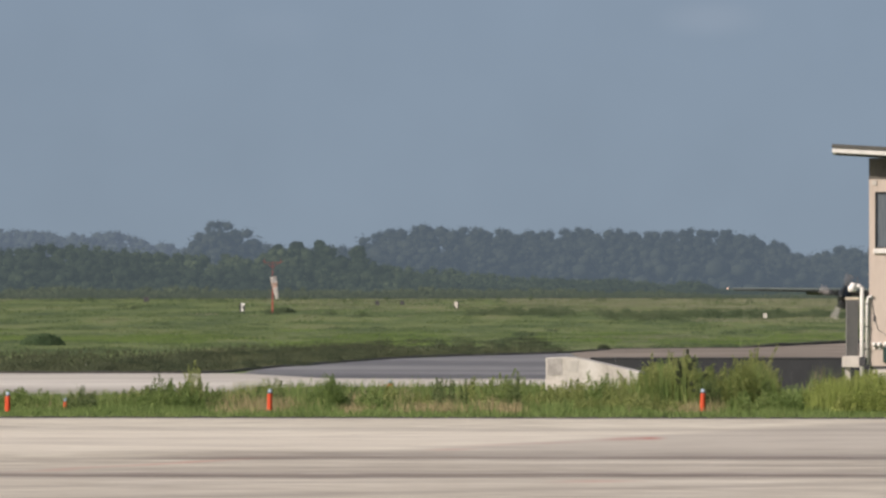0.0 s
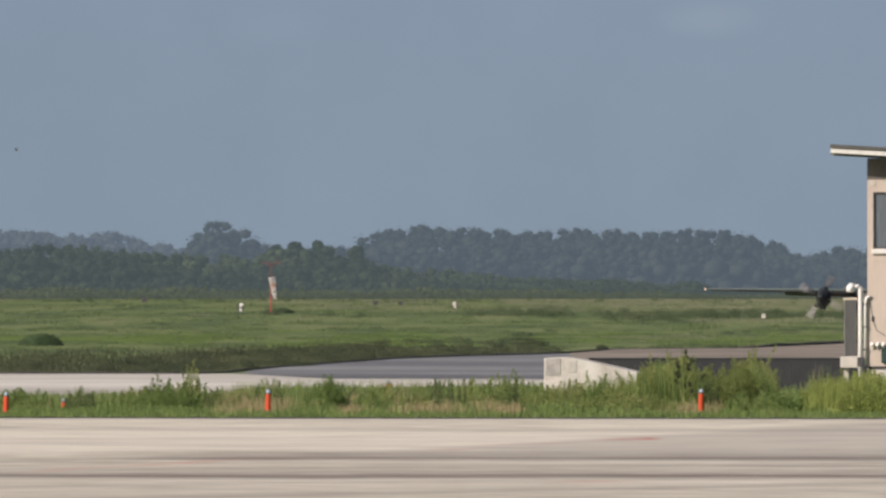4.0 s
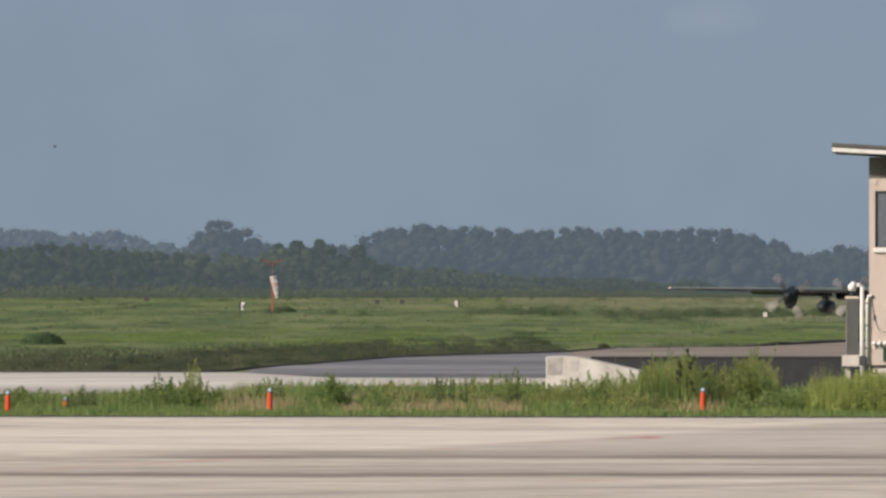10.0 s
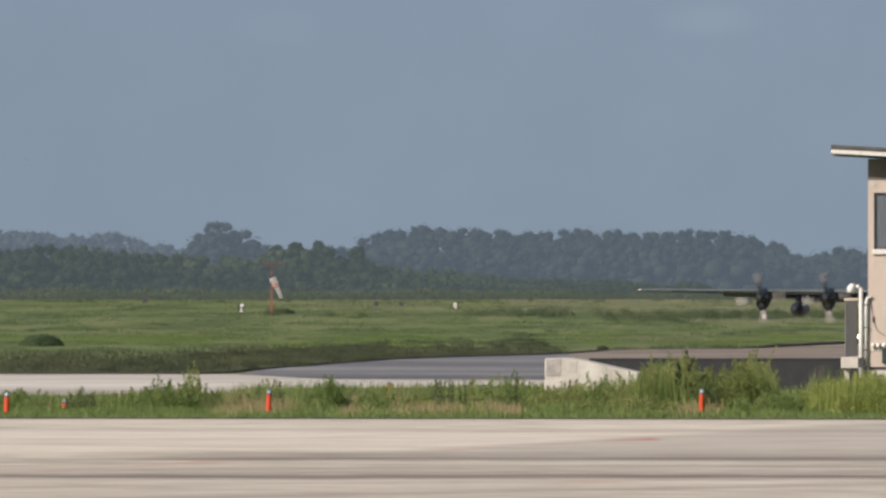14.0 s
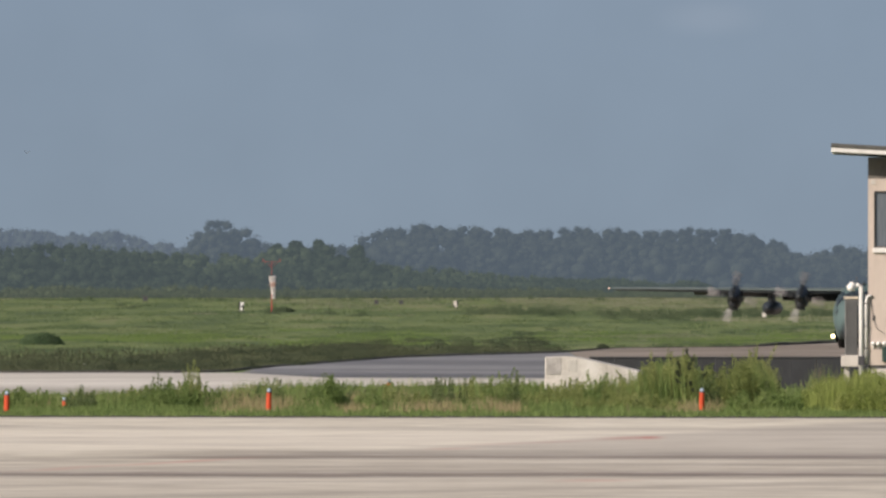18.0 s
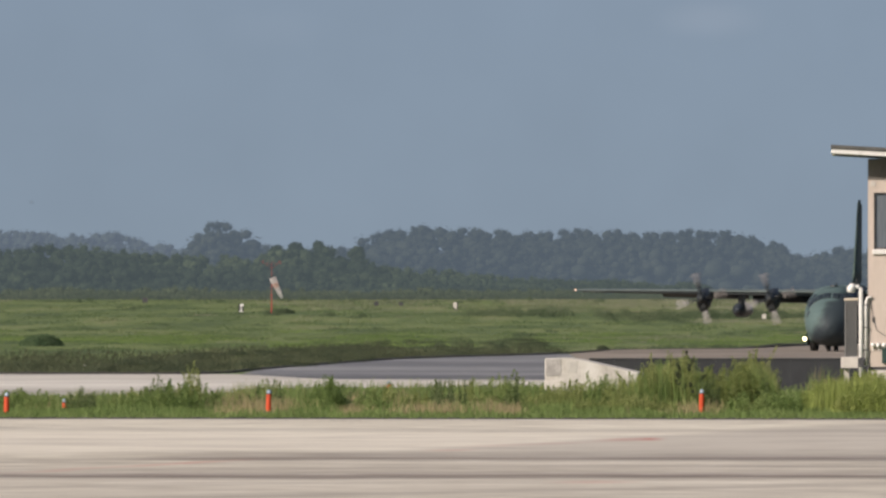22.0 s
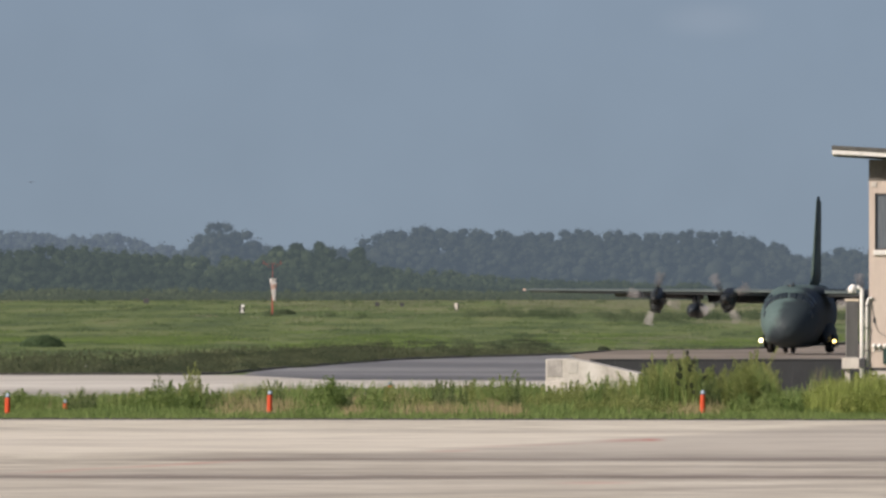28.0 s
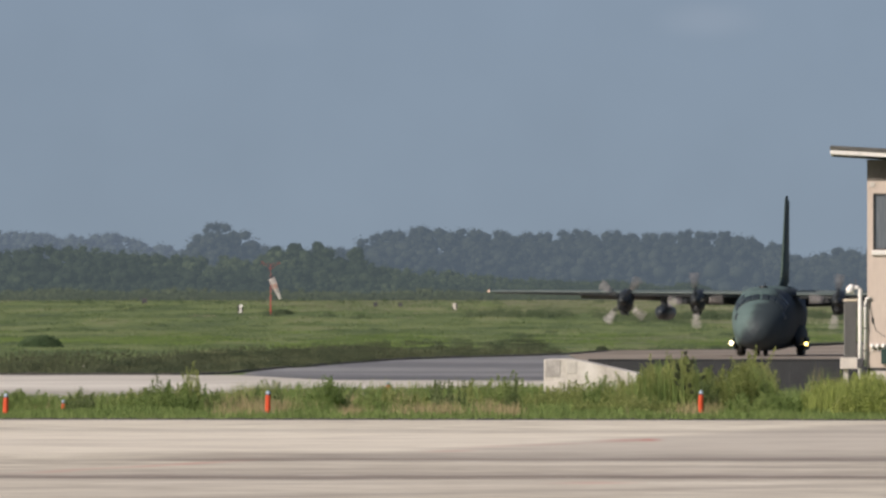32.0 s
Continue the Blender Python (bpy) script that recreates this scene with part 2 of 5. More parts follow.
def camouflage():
    """Large soft-edged fields of painted shade and sun: dark blue-grey over the port bow and belly, paler grey-green on
    the starboard bow.
    """
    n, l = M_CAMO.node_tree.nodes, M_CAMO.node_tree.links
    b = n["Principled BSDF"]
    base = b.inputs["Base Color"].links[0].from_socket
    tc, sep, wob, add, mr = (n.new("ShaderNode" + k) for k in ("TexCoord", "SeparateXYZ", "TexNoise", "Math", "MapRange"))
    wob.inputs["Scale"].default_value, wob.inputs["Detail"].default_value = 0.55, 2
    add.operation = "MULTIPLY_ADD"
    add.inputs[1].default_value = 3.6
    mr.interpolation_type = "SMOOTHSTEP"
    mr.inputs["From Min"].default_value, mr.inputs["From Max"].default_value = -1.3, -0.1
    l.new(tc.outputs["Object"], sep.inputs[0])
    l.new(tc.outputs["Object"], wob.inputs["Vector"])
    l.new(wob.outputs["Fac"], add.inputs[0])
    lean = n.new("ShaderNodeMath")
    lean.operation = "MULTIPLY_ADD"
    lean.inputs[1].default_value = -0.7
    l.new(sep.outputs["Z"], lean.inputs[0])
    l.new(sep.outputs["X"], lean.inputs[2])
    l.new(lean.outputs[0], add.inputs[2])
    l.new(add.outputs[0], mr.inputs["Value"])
    # the shaded side, then the sunlit side, mixed into the camouflage colours
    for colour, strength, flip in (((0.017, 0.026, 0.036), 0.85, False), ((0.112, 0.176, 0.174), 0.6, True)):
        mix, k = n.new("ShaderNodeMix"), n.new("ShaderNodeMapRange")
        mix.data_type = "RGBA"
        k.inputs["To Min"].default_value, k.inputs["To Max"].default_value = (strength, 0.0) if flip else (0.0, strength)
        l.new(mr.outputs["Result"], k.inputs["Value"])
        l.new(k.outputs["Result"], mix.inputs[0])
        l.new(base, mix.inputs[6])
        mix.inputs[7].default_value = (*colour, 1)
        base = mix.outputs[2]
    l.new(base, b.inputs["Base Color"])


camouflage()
M_CAMO_GREY = material("grey_green_wing_paint", [(0.08, 0.108, 0.106), (0.11, 0.14, 0.136), (0.14, 0.17, 0.165)], 0.55, 0.35, (1, 0.7, 1), 0.05, 12)
M_DARK = material("dark_nacelle_paint", [(0.014, 0.017, 0.018), (0.028, 0.033, 0.034)], 0.5, 0.8, (1, 1, 1), 0.05)
M_TANK = material("dark_blue_grey_tank_paint", [(0.022, 0.03, 0.038), (0.04, 0.05, 0.06)], 0.45, 0.8, (1, 1, 1), 0.05)
M_BLADE = material("worn_aluminium_blade", [(0.255, 0.245, 0.24), (0.325, 0.312, 0.305)], 0.5, 2.0, (1, 1, 1), 0.05)
M_RUBBER = material("tyre_rubber", [(0.015, 0.015, 0.015), (0.03, 0.03, 0.03)], 0.85, 3.0)
M_STEEL = material("gear_steel", [(0.25, 0.25, 0.25), (0.4, 0.4, 0.4)], 0.45, 3.0, metal=0.4)
M_BIRD = material("dark_bird_feathers", [(0.06, 0.055, 0.05), (0.11, 0.10, 0.09)], 0.9, 8.0)
M_LAMP = glow("lit_landing_lamp", (1.0, 0.86, 0.5), 6)
M_LAMP_Y = glow("lit_yellow_landing_lamp", (1.0, 0.72, 0.22), 4.5)
M_TIP = glow("lit_wingtip_lamp", (1.0, 0.66, 0.5), 0.8)


# ---- mesh helpers ----
def mesh_of(name, verts, faces, mat, smooth=False):
    me = bpy.data.meshes.new(name)
    me.from_pydata(verts, [], faces)
    me.materials.append(mat)
    if smooth:
        me.polygons.foreach_set("use_smooth", [True] * len(me.polygons))
    me.update()
    return me


def part(name, bm, mat=None, parent=None, label="", smooth=False):
    """Links a bmesh, or a mesh, as one object under a thing or part."""
    if isinstance(bm, bmesh.types.BMesh):
        me = bpy.data.meshes.new(name)
        bmesh.ops.recalc_face_normals(bm, faces=bm.faces)
        bm.to_mesh(me)
        bm.free()
        me.materials.append(mat)
        if smooth:
            me.polygons.foreach_set("use_smooth", [True] * len(me.polygons))
    else:
        me = bm
    ob = new(name, me)
    if parent is not None:
        ob.parent = parent
    if label:
        ob["label"] = label
    return ob


def empty(name, m, label, category, group="", kind=""):
    ob = new(name)
    ob.matrix_basis = m
    ob.empty_display_size = 0.2
    return tagged(ob, label, category, group, kind)


def add_box(bm, lo, hi, bevel=0.0):
    r = bmesh.ops.create_cube(bm, size=1.0)
    vs = r["verts"]
    for v in vs:
        v.co = Vector([(lo[i] + hi[i]) / 2 + v.co[i] * (hi[i] - lo[i]) for i in range(3)])
    if bevel:
        es = list({e for v in vs for e in v.link_edges})
        bmesh.ops.bevel(bm, geom=es, offset=bevel, segments=2, affect="EDGES", profile=0.5)
    return bm


def box(lo, hi, bevel=0.0):
    return add_box(bmesh.new(), lo, hi, bevel)


def add_rings(bm, rings, cap=True):
    """Skins closed rings of equal length."""
    rows = [[bm.verts.new(p) for p in r] for r in rings]
    n = len(rows[0])
    for a, b in zip(rows, rows[1:]):
        for i in range(n):
            bm.faces.new((a[i], a[(i + 1) % n], b[(i + 1) % n], b[i]))
    if cap:
        bm.faces.new(rows[0][::-1])
        bm.faces.new(rows[-1])
    return bm


def add_tube(bm, pts, radii, n=10, cap=True):
    """A round bar along points."""
    pts = [Vector(p) for p in pts]
    rings = []
    for i, p in enumerate(pts):
        d = (pts[min(i + 1, len(pts) - 1)] - pts[max(i - 1, 0)]).normalized()
        u = d.orthogonal().normalized() if abs(d.x) > 0.9 else d.cross(Vector((1, 0, 0))).normalized()
        w = d.cross(u)
        r = radii[i] if isinstance(radii, (list, tuple)) else radii
        rings.append([p + (u * math.cos(a) + w * math.sin(a)) * r for a in (2 * math.pi * k / n for k in range(n))])
    return add_rings(bm, rings, cap)


def tube(pts, radii, n=10):
    return add_tube(bmesh.new(), pts, radii, n)


def leaves(name, P, D, L, W, mat, shingled=False):
    """Loose kite-shaped leaves: base points P, directions D, lengths L, widths W (arrays). shingled: D is what the leaf's face looks along."""
    n = len(P)
    rng = np.random.default_rng(n)
    face = rng.normal(size=(n, 3))
    if shingled:
        face, D = D, np.cross(D, face)
    D = D / np.linalg.norm(D, axis=1, keepdims=True)
    S = np.cross(D, face)
    S /= np.linalg.norm(S, axis=1, keepdims=True) + 1e-9
    U = np.cross(S, D)
    L, W = np.asarray(L)[:, None], np.asarray(W)[:, None]
    v = np.empty((n, 4, 3))
    v[:, 0] = P
    v[:, 1] = P + D * L * 0.45 + S * W * 0.5 + U * W * 0.12
    v[:, 2] = P + D * L
    v[:, 3] = P + D * L * 0.45 - S * W * 0.5 + U * W * 0.12
    me = bpy.data.meshes.new(name)
    me.vertices.add(4 * n)
    me.vertices.foreach_set("co", v.ravel())
    me.loops.add(4 * n)
    me.loops.foreach_set("vertex_index", np.arange(4 * n))
    me.polygons.add(n)
    me.polygons.foreach_set("loop_start", np.arange(0, 4 * n, 4))
    me.polygons.foreach_set("loop_total", np.full(n, 4))
    me.materials.append(mat)
    me.update(calc_edges=True)
    return me


def tri_grass(name, P, H, W, lean, mat):
    """Upright blades: a narrow triangle each."""
    n = len(P)
    rng = np.random.default_rng(n + 7)
    a = rng.uniform(0, 2 * np.pi, n)
    side = np.stack([np.cos(a), np.sin(a) * 0.5, np.zeros(n)], 1)
    top = np.stack([rng.normal(0, lean, n), rng.normal(0, lean, n), np.ones(n)], 1)
    H, W = np.asarray(H)[:, None], np.asarray(W)[:, None]
    v = np.empty((n, 3, 3))
    v[:, 0], v[:, 1], v[:, 2] = P - side * W / 2, P + side * W / 2, P + top * H
    me = bpy.data.meshes.new(name)
    me.vertices.add(3 * n)
    me.vertices.foreach_set("co", v.ravel())
    me.loops.add(3 * n)
    me.loops.foreach_set("vertex_index", np.arange(3 * n))
    me.polygons.add(n)
    me.polygons.foreach_set("loop_start", np.arange(0, 3 * n, 3))
    me.polygons.foreach_set("loop_total", np.full(n, 3))
    me.materials.append(mat)
    me.update(calc_edges=True)
    return me


# ---- the ground ----
def smooth01(u):
    u = np.clip(u, 0, 1)
    return u * u * (3 - 2 * u)


def ground_z(y):
    """The airfield is level, then the land rises gently towards the woods."""
    return 2.2 * smooth01((np.asarray(y, float) - 1700) / 1300)


def build_ground():
    ys = [-900, -200, 0, 300, 500, 700, 900, 1100, 1300, 1500] + list(range(1700, 3101, 70)) + [3400, 3800, 4200, 4600, 5000, 5600, 7000]
    xs = [-4000, -1500, -600, -250, -120, -60, -25, 0, 25, 60, 120, 250, 600, 1500, 4000]
    verts = [(x, y, float(ground_z(y)) - 0.01) for y in ys for x in xs]
    n = len(xs)
    faces = [(j * n + i, j * n + i + 1, (j + 1) * n + i + 1, (j + 1) * n + i) for j in range(len(ys) - 1) for i in range(n - 1)]
    tagged(part("ground", mesh_of("ground", verts, faces, M_FIELD)), "grassy airfield ground with mixed green and straw patches", "ground", kind="structure")


def sheet(name, outline, z, mat, label, category):
    """A paved slab with a real edge, from its outline in plan."""
    bm = bmesh.new()
    top = [bm.verts.new((x, y, z)) for x, y in outline]
    f = bm.faces.new(top)
    r = bmesh.ops.extrude_face_region(bm, geom=[f])
    for v in r["geom"]:
        if isinstance(v, bmesh.types.BMVert):
            v.co.z = -0.3
    return tagged(part(name, bm, mat), label, category, kind="structure")


def apron_material():
    """Pale concrete with long rubber-dark bands and a few red paint lines."""
    m = material("apron_concrete", [(0.47, 0.43, 0.345), (0.61, 0.565, 0.46), (0.735, 0.688, 0.568), (0.83, 0.782, 0.66)], 0.85, 0.05, (1.2, 0.7, 1), 0.1, 8, coords="World")
    n, l = m.node_tree.nodes, m.node_tree.links
    b = n["Principled BSDF"]
    base = b.inputs["Base Color"].links[0].from_socket
    for k in n:
        if k.bl_idname == "ShaderNodeMix" and k.data_type == "FLOAT":
            k.inputs[0].default_value = 0.5
    geo, sep, warp = n.new("ShaderNodeNewGeometry"), n.new("ShaderNodeSeparateXYZ"), n.new("ShaderNodeTexNoise")
    warp.inputs["Scale"].default_value, warp.inputs["Detail"].default_value = 0.12, 5
    l.new(geo.outputs["Position"], sep.inputs[0])
    l.new(geo.outputs["Position"], warp.inputs["Vector"])

    def math_node(op, a, c=None):
        k = n.new("ShaderNodeMath")
        k.operation = op
        for i, v in enumerate((a, c)):
            if v is None:
                continue
            if isinstance(v, (int, float)):
                k.inputs[i].default_value = v
            else:
                l.new(v, k.inputs[i])
        return k.outputs[0]

    wob = math_node("MULTIPLY", math_node("SUBTRACT", warp.outputs["Fac"], 0.5), 12.0)
    fade = n.new("ShaderNodeTexNoise")
    fade.inputs["Scale"].default_value, fade.inputs["Detail"].default_value = 0.05, 4
    l.new(geo.outputs["Position"], fade.inputs["Vector"])
    col = base

    def ramp01(v, lo, hi, top=1.0):
        mr = n.new("ShaderNodeMapRange")
        mr.interpolation_type = "SMOOTHSTEP"
        for k, q in (("From Min", float(lo)), ("From Max", float(hi)), ("To Min", 0.0), ("To Max", float(top))):
            mr.inputs[k].default_value = q
        l.new(v, mr.inputs["Value"])
        return mr.outputs["Result"]

    def stain(col, fac, tint):
        mix = n.new("ShaderNodeMix")
        mix.data_type = "RGBA"
        l.new(fac, mix.inputs[0])
        l.new(col, mix.inputs[6])
        mix.inputs[7].default_value = (*tint, 1)
        return mix.outputs[2]

    xx, yy = sep.outputs["X"], math_node("ADD", sep.outputs["Y"], wob)
    uneven = ramp01(fade.outputs["Fac"], 0.25, 0.6)
    # paler slabs in the far half, greyer ones in the near half
    pale = math_node("MULTIPLY", ramp01(yy, 518, 540, 0.65), ramp01(yy, 612, 585))
    col = stain(col, pale, (0.84, 0.785, 0.665))
    col = stain(col, ramp01(yy, 520, 470, 0.32), (0.44, 0.40, 0.345))
    # soft rubber-dark bands: distance, half width, slope, strength, from x
    for y0, half, slope, strength, start in ((516, 20, 0.45, 0.5, -12), (505, 6.5, 0.0, 0.98, -13), (506, 13, 0.0, 0.5, -11), (463, 17, -0.25, 0.5, -60), (459, 7.5, 0.0, 0.9, -60), (480, 9, -0.6, 0.32, -60), (604, 12, 0.3, 0.34, -60), (644, 9, 0.1, 0.12, -60),
                                             (424, 7, -1.6, 0.34, -60), (446, 6, -0.9, 0.2, -60), (540, 7, 0.9, 0.16, -60), (574, 6, -0.5, 0.16, -60), (489, 5, 0.5, 0.22, -60), (436, 4, 1.2, 0.22, 2)):
        d = math_node("ABSOLUTE", math_node("SUBTRACT", math_node("ADD", yy, math_node("MULTIPLY", xx, slope)), float(y0)))
        f = math_node("MULTIPLY", ramp01(d, half, 0.0, strength), math_node("ADD", math_node("MULTIPLY", uneven, 0.4), 0.6))
        f = math_node("MULTIPLY", f, ramp01(xx, start, start + 8))
        col = stain(col, f, (0.17, 0.138, 0.115))
    # fine streaks left by wheels and brooms
    streak, sm = n.new("ShaderNodeTexNoise"), n.new("ShaderNodeMapping")
    sm.inputs["Scale"].default_value = (0.22, 0.26, 1)
    streak.inputs["Scale"].default_value, streak.inputs["Detail"].default_value = 1.0, 5
    l.new(geo.outputs["Position"], sm.inputs["Vector"])
    l.new(sm.outputs["Vector"], streak.inputs["Vector"])
    col = stain(col, ramp01(streak.outputs["Fac"], 0.46, 0.72, 0.34), (0.36, 0.31, 0.265))
    grain, gm = n.new("ShaderNodeTexNoise"), n.new("ShaderNodeMapping")
    gm.inputs["Scale"].default_value = (0.45, 0.5, 1)
    grain.inputs["Scale"].default_value, grain.inputs["Detail"].default_value = 1.0, 6
    l.new(geo.outputs["Position"], gm.inputs["Vector"])
    l.new(gm.outputs["Vector"], grain.inputs["Vector"])
    col = stain(col, ramp01(grain.outputs["Fac"], 0.5, 0.75, 0.3), (0.40, 0.345, 0.29))
    col = stain(col, ramp01(grain.outputs["Fac"], 0.46, 0.28, 0.3), (0.88, 0.83, 0.72))
    # worn red paint: x, distance, half length, half width, slope, strength
    for x0, y0, hl, hw, slope, strength in ((6.75, 569, 0.6, 6, 2.0, 1.0), (6.1, 568, 1.5, 6, 3.0, 0.6), (3.2, 553, 3.6, 5, 4.0, 0.28), (-7.0, 494, 2.2, 4.5, 5.8, 0.36), (-9.6, 479, 3.2, 4.5, 5.8, 0.22), (0.3, 532, 1.2, 3.0, 2.0, 0.35), (3.9, 446, 1.6, 3.0, 0.0, 0.25)):
        dx = math_node("SUBTRACT", xx, x0)
        dy = math_node("SUBTRACT", math_node("SUBTRACT", yy, float(y0)), math_node("MULTIPLY", dx, slope))
        f = math_node("MULTIPLY", ramp01(math_node("ABSOLUTE", dx), hl, 0.0, strength), ramp01(math_node("ABSOLUTE", dy), hw, 0.0))
        col = stain(col, f, (0.66, 0.19, 0.13))
    # older, greyer slabs beyond a slanting joint
    older = math_node("MULTIPLY", ramp01(math_node("SUBTRACT", math_node("ADD", math_node("MULTIPLY", xx, 6.0), 547.0), yy), 0, 16), math_node("MULTIPLY", ramp01(yy, 470, 530, 0.46), ramp01(xx, -9, 5)))
    col = stain(col, older, (0.34, 0.31, 0.275))
    l.new(col, b.inputs["Base Color"])
    return m


M_APRON = apron_material()
build_ground()
sheet("apron", [(-300, -300), (300, -300), (300, 609.8), (-300, 693.8)], 0.03, M_APRON, "pale concrete apron with dark rubber-stained bands", "apron")
sheet("pavement", [(-300, 770), (-12, 775), (-7, 850), (9, 862), (9.5, 915), (-6, 925), (-11.6, 977), (-300, 978)], 0.02, M_STRIP, "sunlit pale concrete taxiway shoulder", "pavement")
sheet("road", [(-11.4, 977), (-5.9, 925.5), (9.5, 915.5), (60, 912), (60, 992), (-5, 1000), (-10.5, 990)], 0.02, M_ASPHALT, "dark patched asphalt band along the taxiway", "taxiway")
sheet("taxiway_1", [(-11.2, 992), (-10.4, 990.5), (-5, 1000.5), (9.1, 998.8), (9.1, 1255), (4.7, 1225), (0.7, 1201), (-3.1, 1165), (-6.5, 1107), (-8.1, 1076), (-9.6, 1049), (-10.9, 1017)], 0.02, M_ASPHALT_PALE, "pale grey asphalt taxiway, its sheen put into the colour", "taxiway")
sheet("taxiway_3", [(9.2, 998.7), (60, 992.5), (60, 1128), (9.2, 1148)], 0.02, M_ASPHALT, "dark grey asphalt taxiway beyond the low wall", "taxiway")
sheet("taxiway_2", [(9.2, 1149), (60, 1129), (60, 1273), (140, 1720), (72, 1725), (50, 1585), (33.5, 1460), (31, 1433), (28.2, 1407), (25.3, 1376), (22.8, 1357), (18.2, 1347), (13.3, 1335), (11, 1291), (9.2, 1260)], 0.02, M_BROWN, "worn brownish concrete taxiway under the aircraft", "taxiway")


# ---- woods and hills ----
def crown_points(rng, centres, radii, per):
    """Points spread over and a little inside rough round masses, thinned at random."""
    P, N = [], []
    for c, r in zip(centres, radii):
        d = rng.normal(size=(per, 3))
        d /= np.linalg.norm(d, axis=1, keepdims=True)
        d[:, 2] = np.where(d[:, 2] < -0.5, -d[:, 2], d[:, 2])
        k = rng.uniform(0.72, 1.08, (per, 1))
        P.append(np.asarray(c) + d * k * np.asarray(r))
        N.append(d)
    return np.concatenate(P), np.concatenate(N)


def ball():
    """A coarse round lump, as vertex and face arrays."""
    bm = bmesh.new()
    bmesh.ops.create_icosphere(bm, subdivisions=1, radius=1.0)
    v = np.array([tuple(q.co) for q in bm.verts])
    f = np.array([[q.index for q in t.verts] for t in bm.faces])
    bm.free()
    return v, f


BALL_V, BALL_F = ball()


def canopy(name, rng, centres, radii, mat):
    """The closed inner mass of the crowns: uneven lumps in one mesh."""
    n, k = len(centres), len(BALL_V)
    v = BALL_V[None] * rng.uniform(0.8, 1.06, (n, k, 1)) * np.asarray(radii)[:, None] * 0.74 + np.asarray(centres)[:, None]
    f = (BALL_F[None] + (np.arange(n) * k)[:, None, None]).reshape(-1, 3)
    return mesh_of(name, v.reshape(-1, 3).tolist(), f.tolist(), mat, True)


def wood(name, seed, profile, base_y, rows, gap, width, low, leaf, per, mat, label, bare=0.12, vary=0.025):
    """A wood on level ground: rows of single trees one behind another, each a stack of leaf masses round its stem.
    profile: metres along x and height of the tallest trees; low: height of the front row as a share of the back row; bare: share of the stem without leaves; vary: spread of the tallest heights."""
    rng = np.random.default_rng(seed)
    px, pz = np.array(profile).T
    foot = float(ground_z(base_y)) - 0.2
    C, R = [], []
    for row in range(rows):
        u = row / max(1, rows - 1)
        x = px[0] + rng.uniform(0, width)
        while x < px[-1]:
            w = width * rng.choice((0.6, 0.85, 1.1, 1.7)) * rng.uniform(0.85, 1.15)
            tall = float(np.interp(x, px, pz)) - foot
            h = tall * (low + (1 - low) * u ** 0.6) * (rng.uniform(1.01 - vary, 1.01 + vary) if row == rows - 1 else rng.uniform(0.86, 1.02))
            if rng.uniform() < 0.1:
                h, w = h * 1.01, w * 0.75
            w = min(w, h * 1.3)
            y = base_y + gap * row + rng.uniform(-0.4, 0.4) * gap
            n = int(np.clip(6.5 * h / w, 6, 24))
            v = (np.arange(n) + rng.uniform(0, 1, n)) / n
            a = rng.uniform(0, 2 * np.pi, n)
            off = w * 0.40 * np.sin(np.pi * (0.16 + 0.80 * v)) ** 0.7 * np.sqrt(rng.uniform(0.1, 1, n))
            r = w * rng.uniform(0.20, 0.34, n) * (1.1 - 0.35 * v)
            z = foot + h * (bare + (1 - bare) * v)
            C.append(np.stack([x + off * np.cos(a), y + off * np.sin(a), np.minimum(z, foot + h - r * 0.9)], 1))
            R.append(np.stack([r * 1.1, r * 1.1, r * rng.uniform(0.7, 1.0, n)], 1))
            x += w * (rng.uniform(0.2, 0.36) if row > rows - 3 else rng.uniform(0.36, 0.64))
    C, R = np.concatenate(C), np.concatenate(R)
    ob = tagged(part(name, canopy(name, rng, C, R, mat)), label, "woods", kind="structure" if name == "backdrop" else "stuff")
    m = len(C) * per
    d = rng.normal(size=(m, 3))
    d /= np.linalg.norm(d, axis=1, keepdims=True)
    d[:, 2] = np.where(d[:, 2] < -0.5, -d[:, 2], d[:, 2])
    d[:, 1] = np.where(rng.uniform(0, 1, m) < 0.8, -np.abs(d[:, 1]), d[:, 1])
    P = np.repeat(C, per, 0) + d * np.repeat(R, per, 0) * rng.uniform(0.5, 1.07, (m, 1))
    s = leaf * rng.uniform(0.5, 1.4, m)
    tagged(part("leaf_shell", leaves("leaf_shell", P, d + rng.normal(0, 0.75, P.shape), s, s * 0.8, mat, True), mat, ob), kind="stuff")
    return ob


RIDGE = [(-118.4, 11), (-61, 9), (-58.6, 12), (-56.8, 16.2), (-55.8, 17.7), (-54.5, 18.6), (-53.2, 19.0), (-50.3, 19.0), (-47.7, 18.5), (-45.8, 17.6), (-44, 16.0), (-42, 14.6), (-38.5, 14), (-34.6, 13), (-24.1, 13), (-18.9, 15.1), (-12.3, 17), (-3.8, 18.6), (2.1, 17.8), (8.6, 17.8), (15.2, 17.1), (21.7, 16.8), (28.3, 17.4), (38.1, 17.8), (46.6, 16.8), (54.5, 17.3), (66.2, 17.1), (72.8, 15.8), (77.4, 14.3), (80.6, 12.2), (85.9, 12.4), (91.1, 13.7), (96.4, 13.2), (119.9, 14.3)]
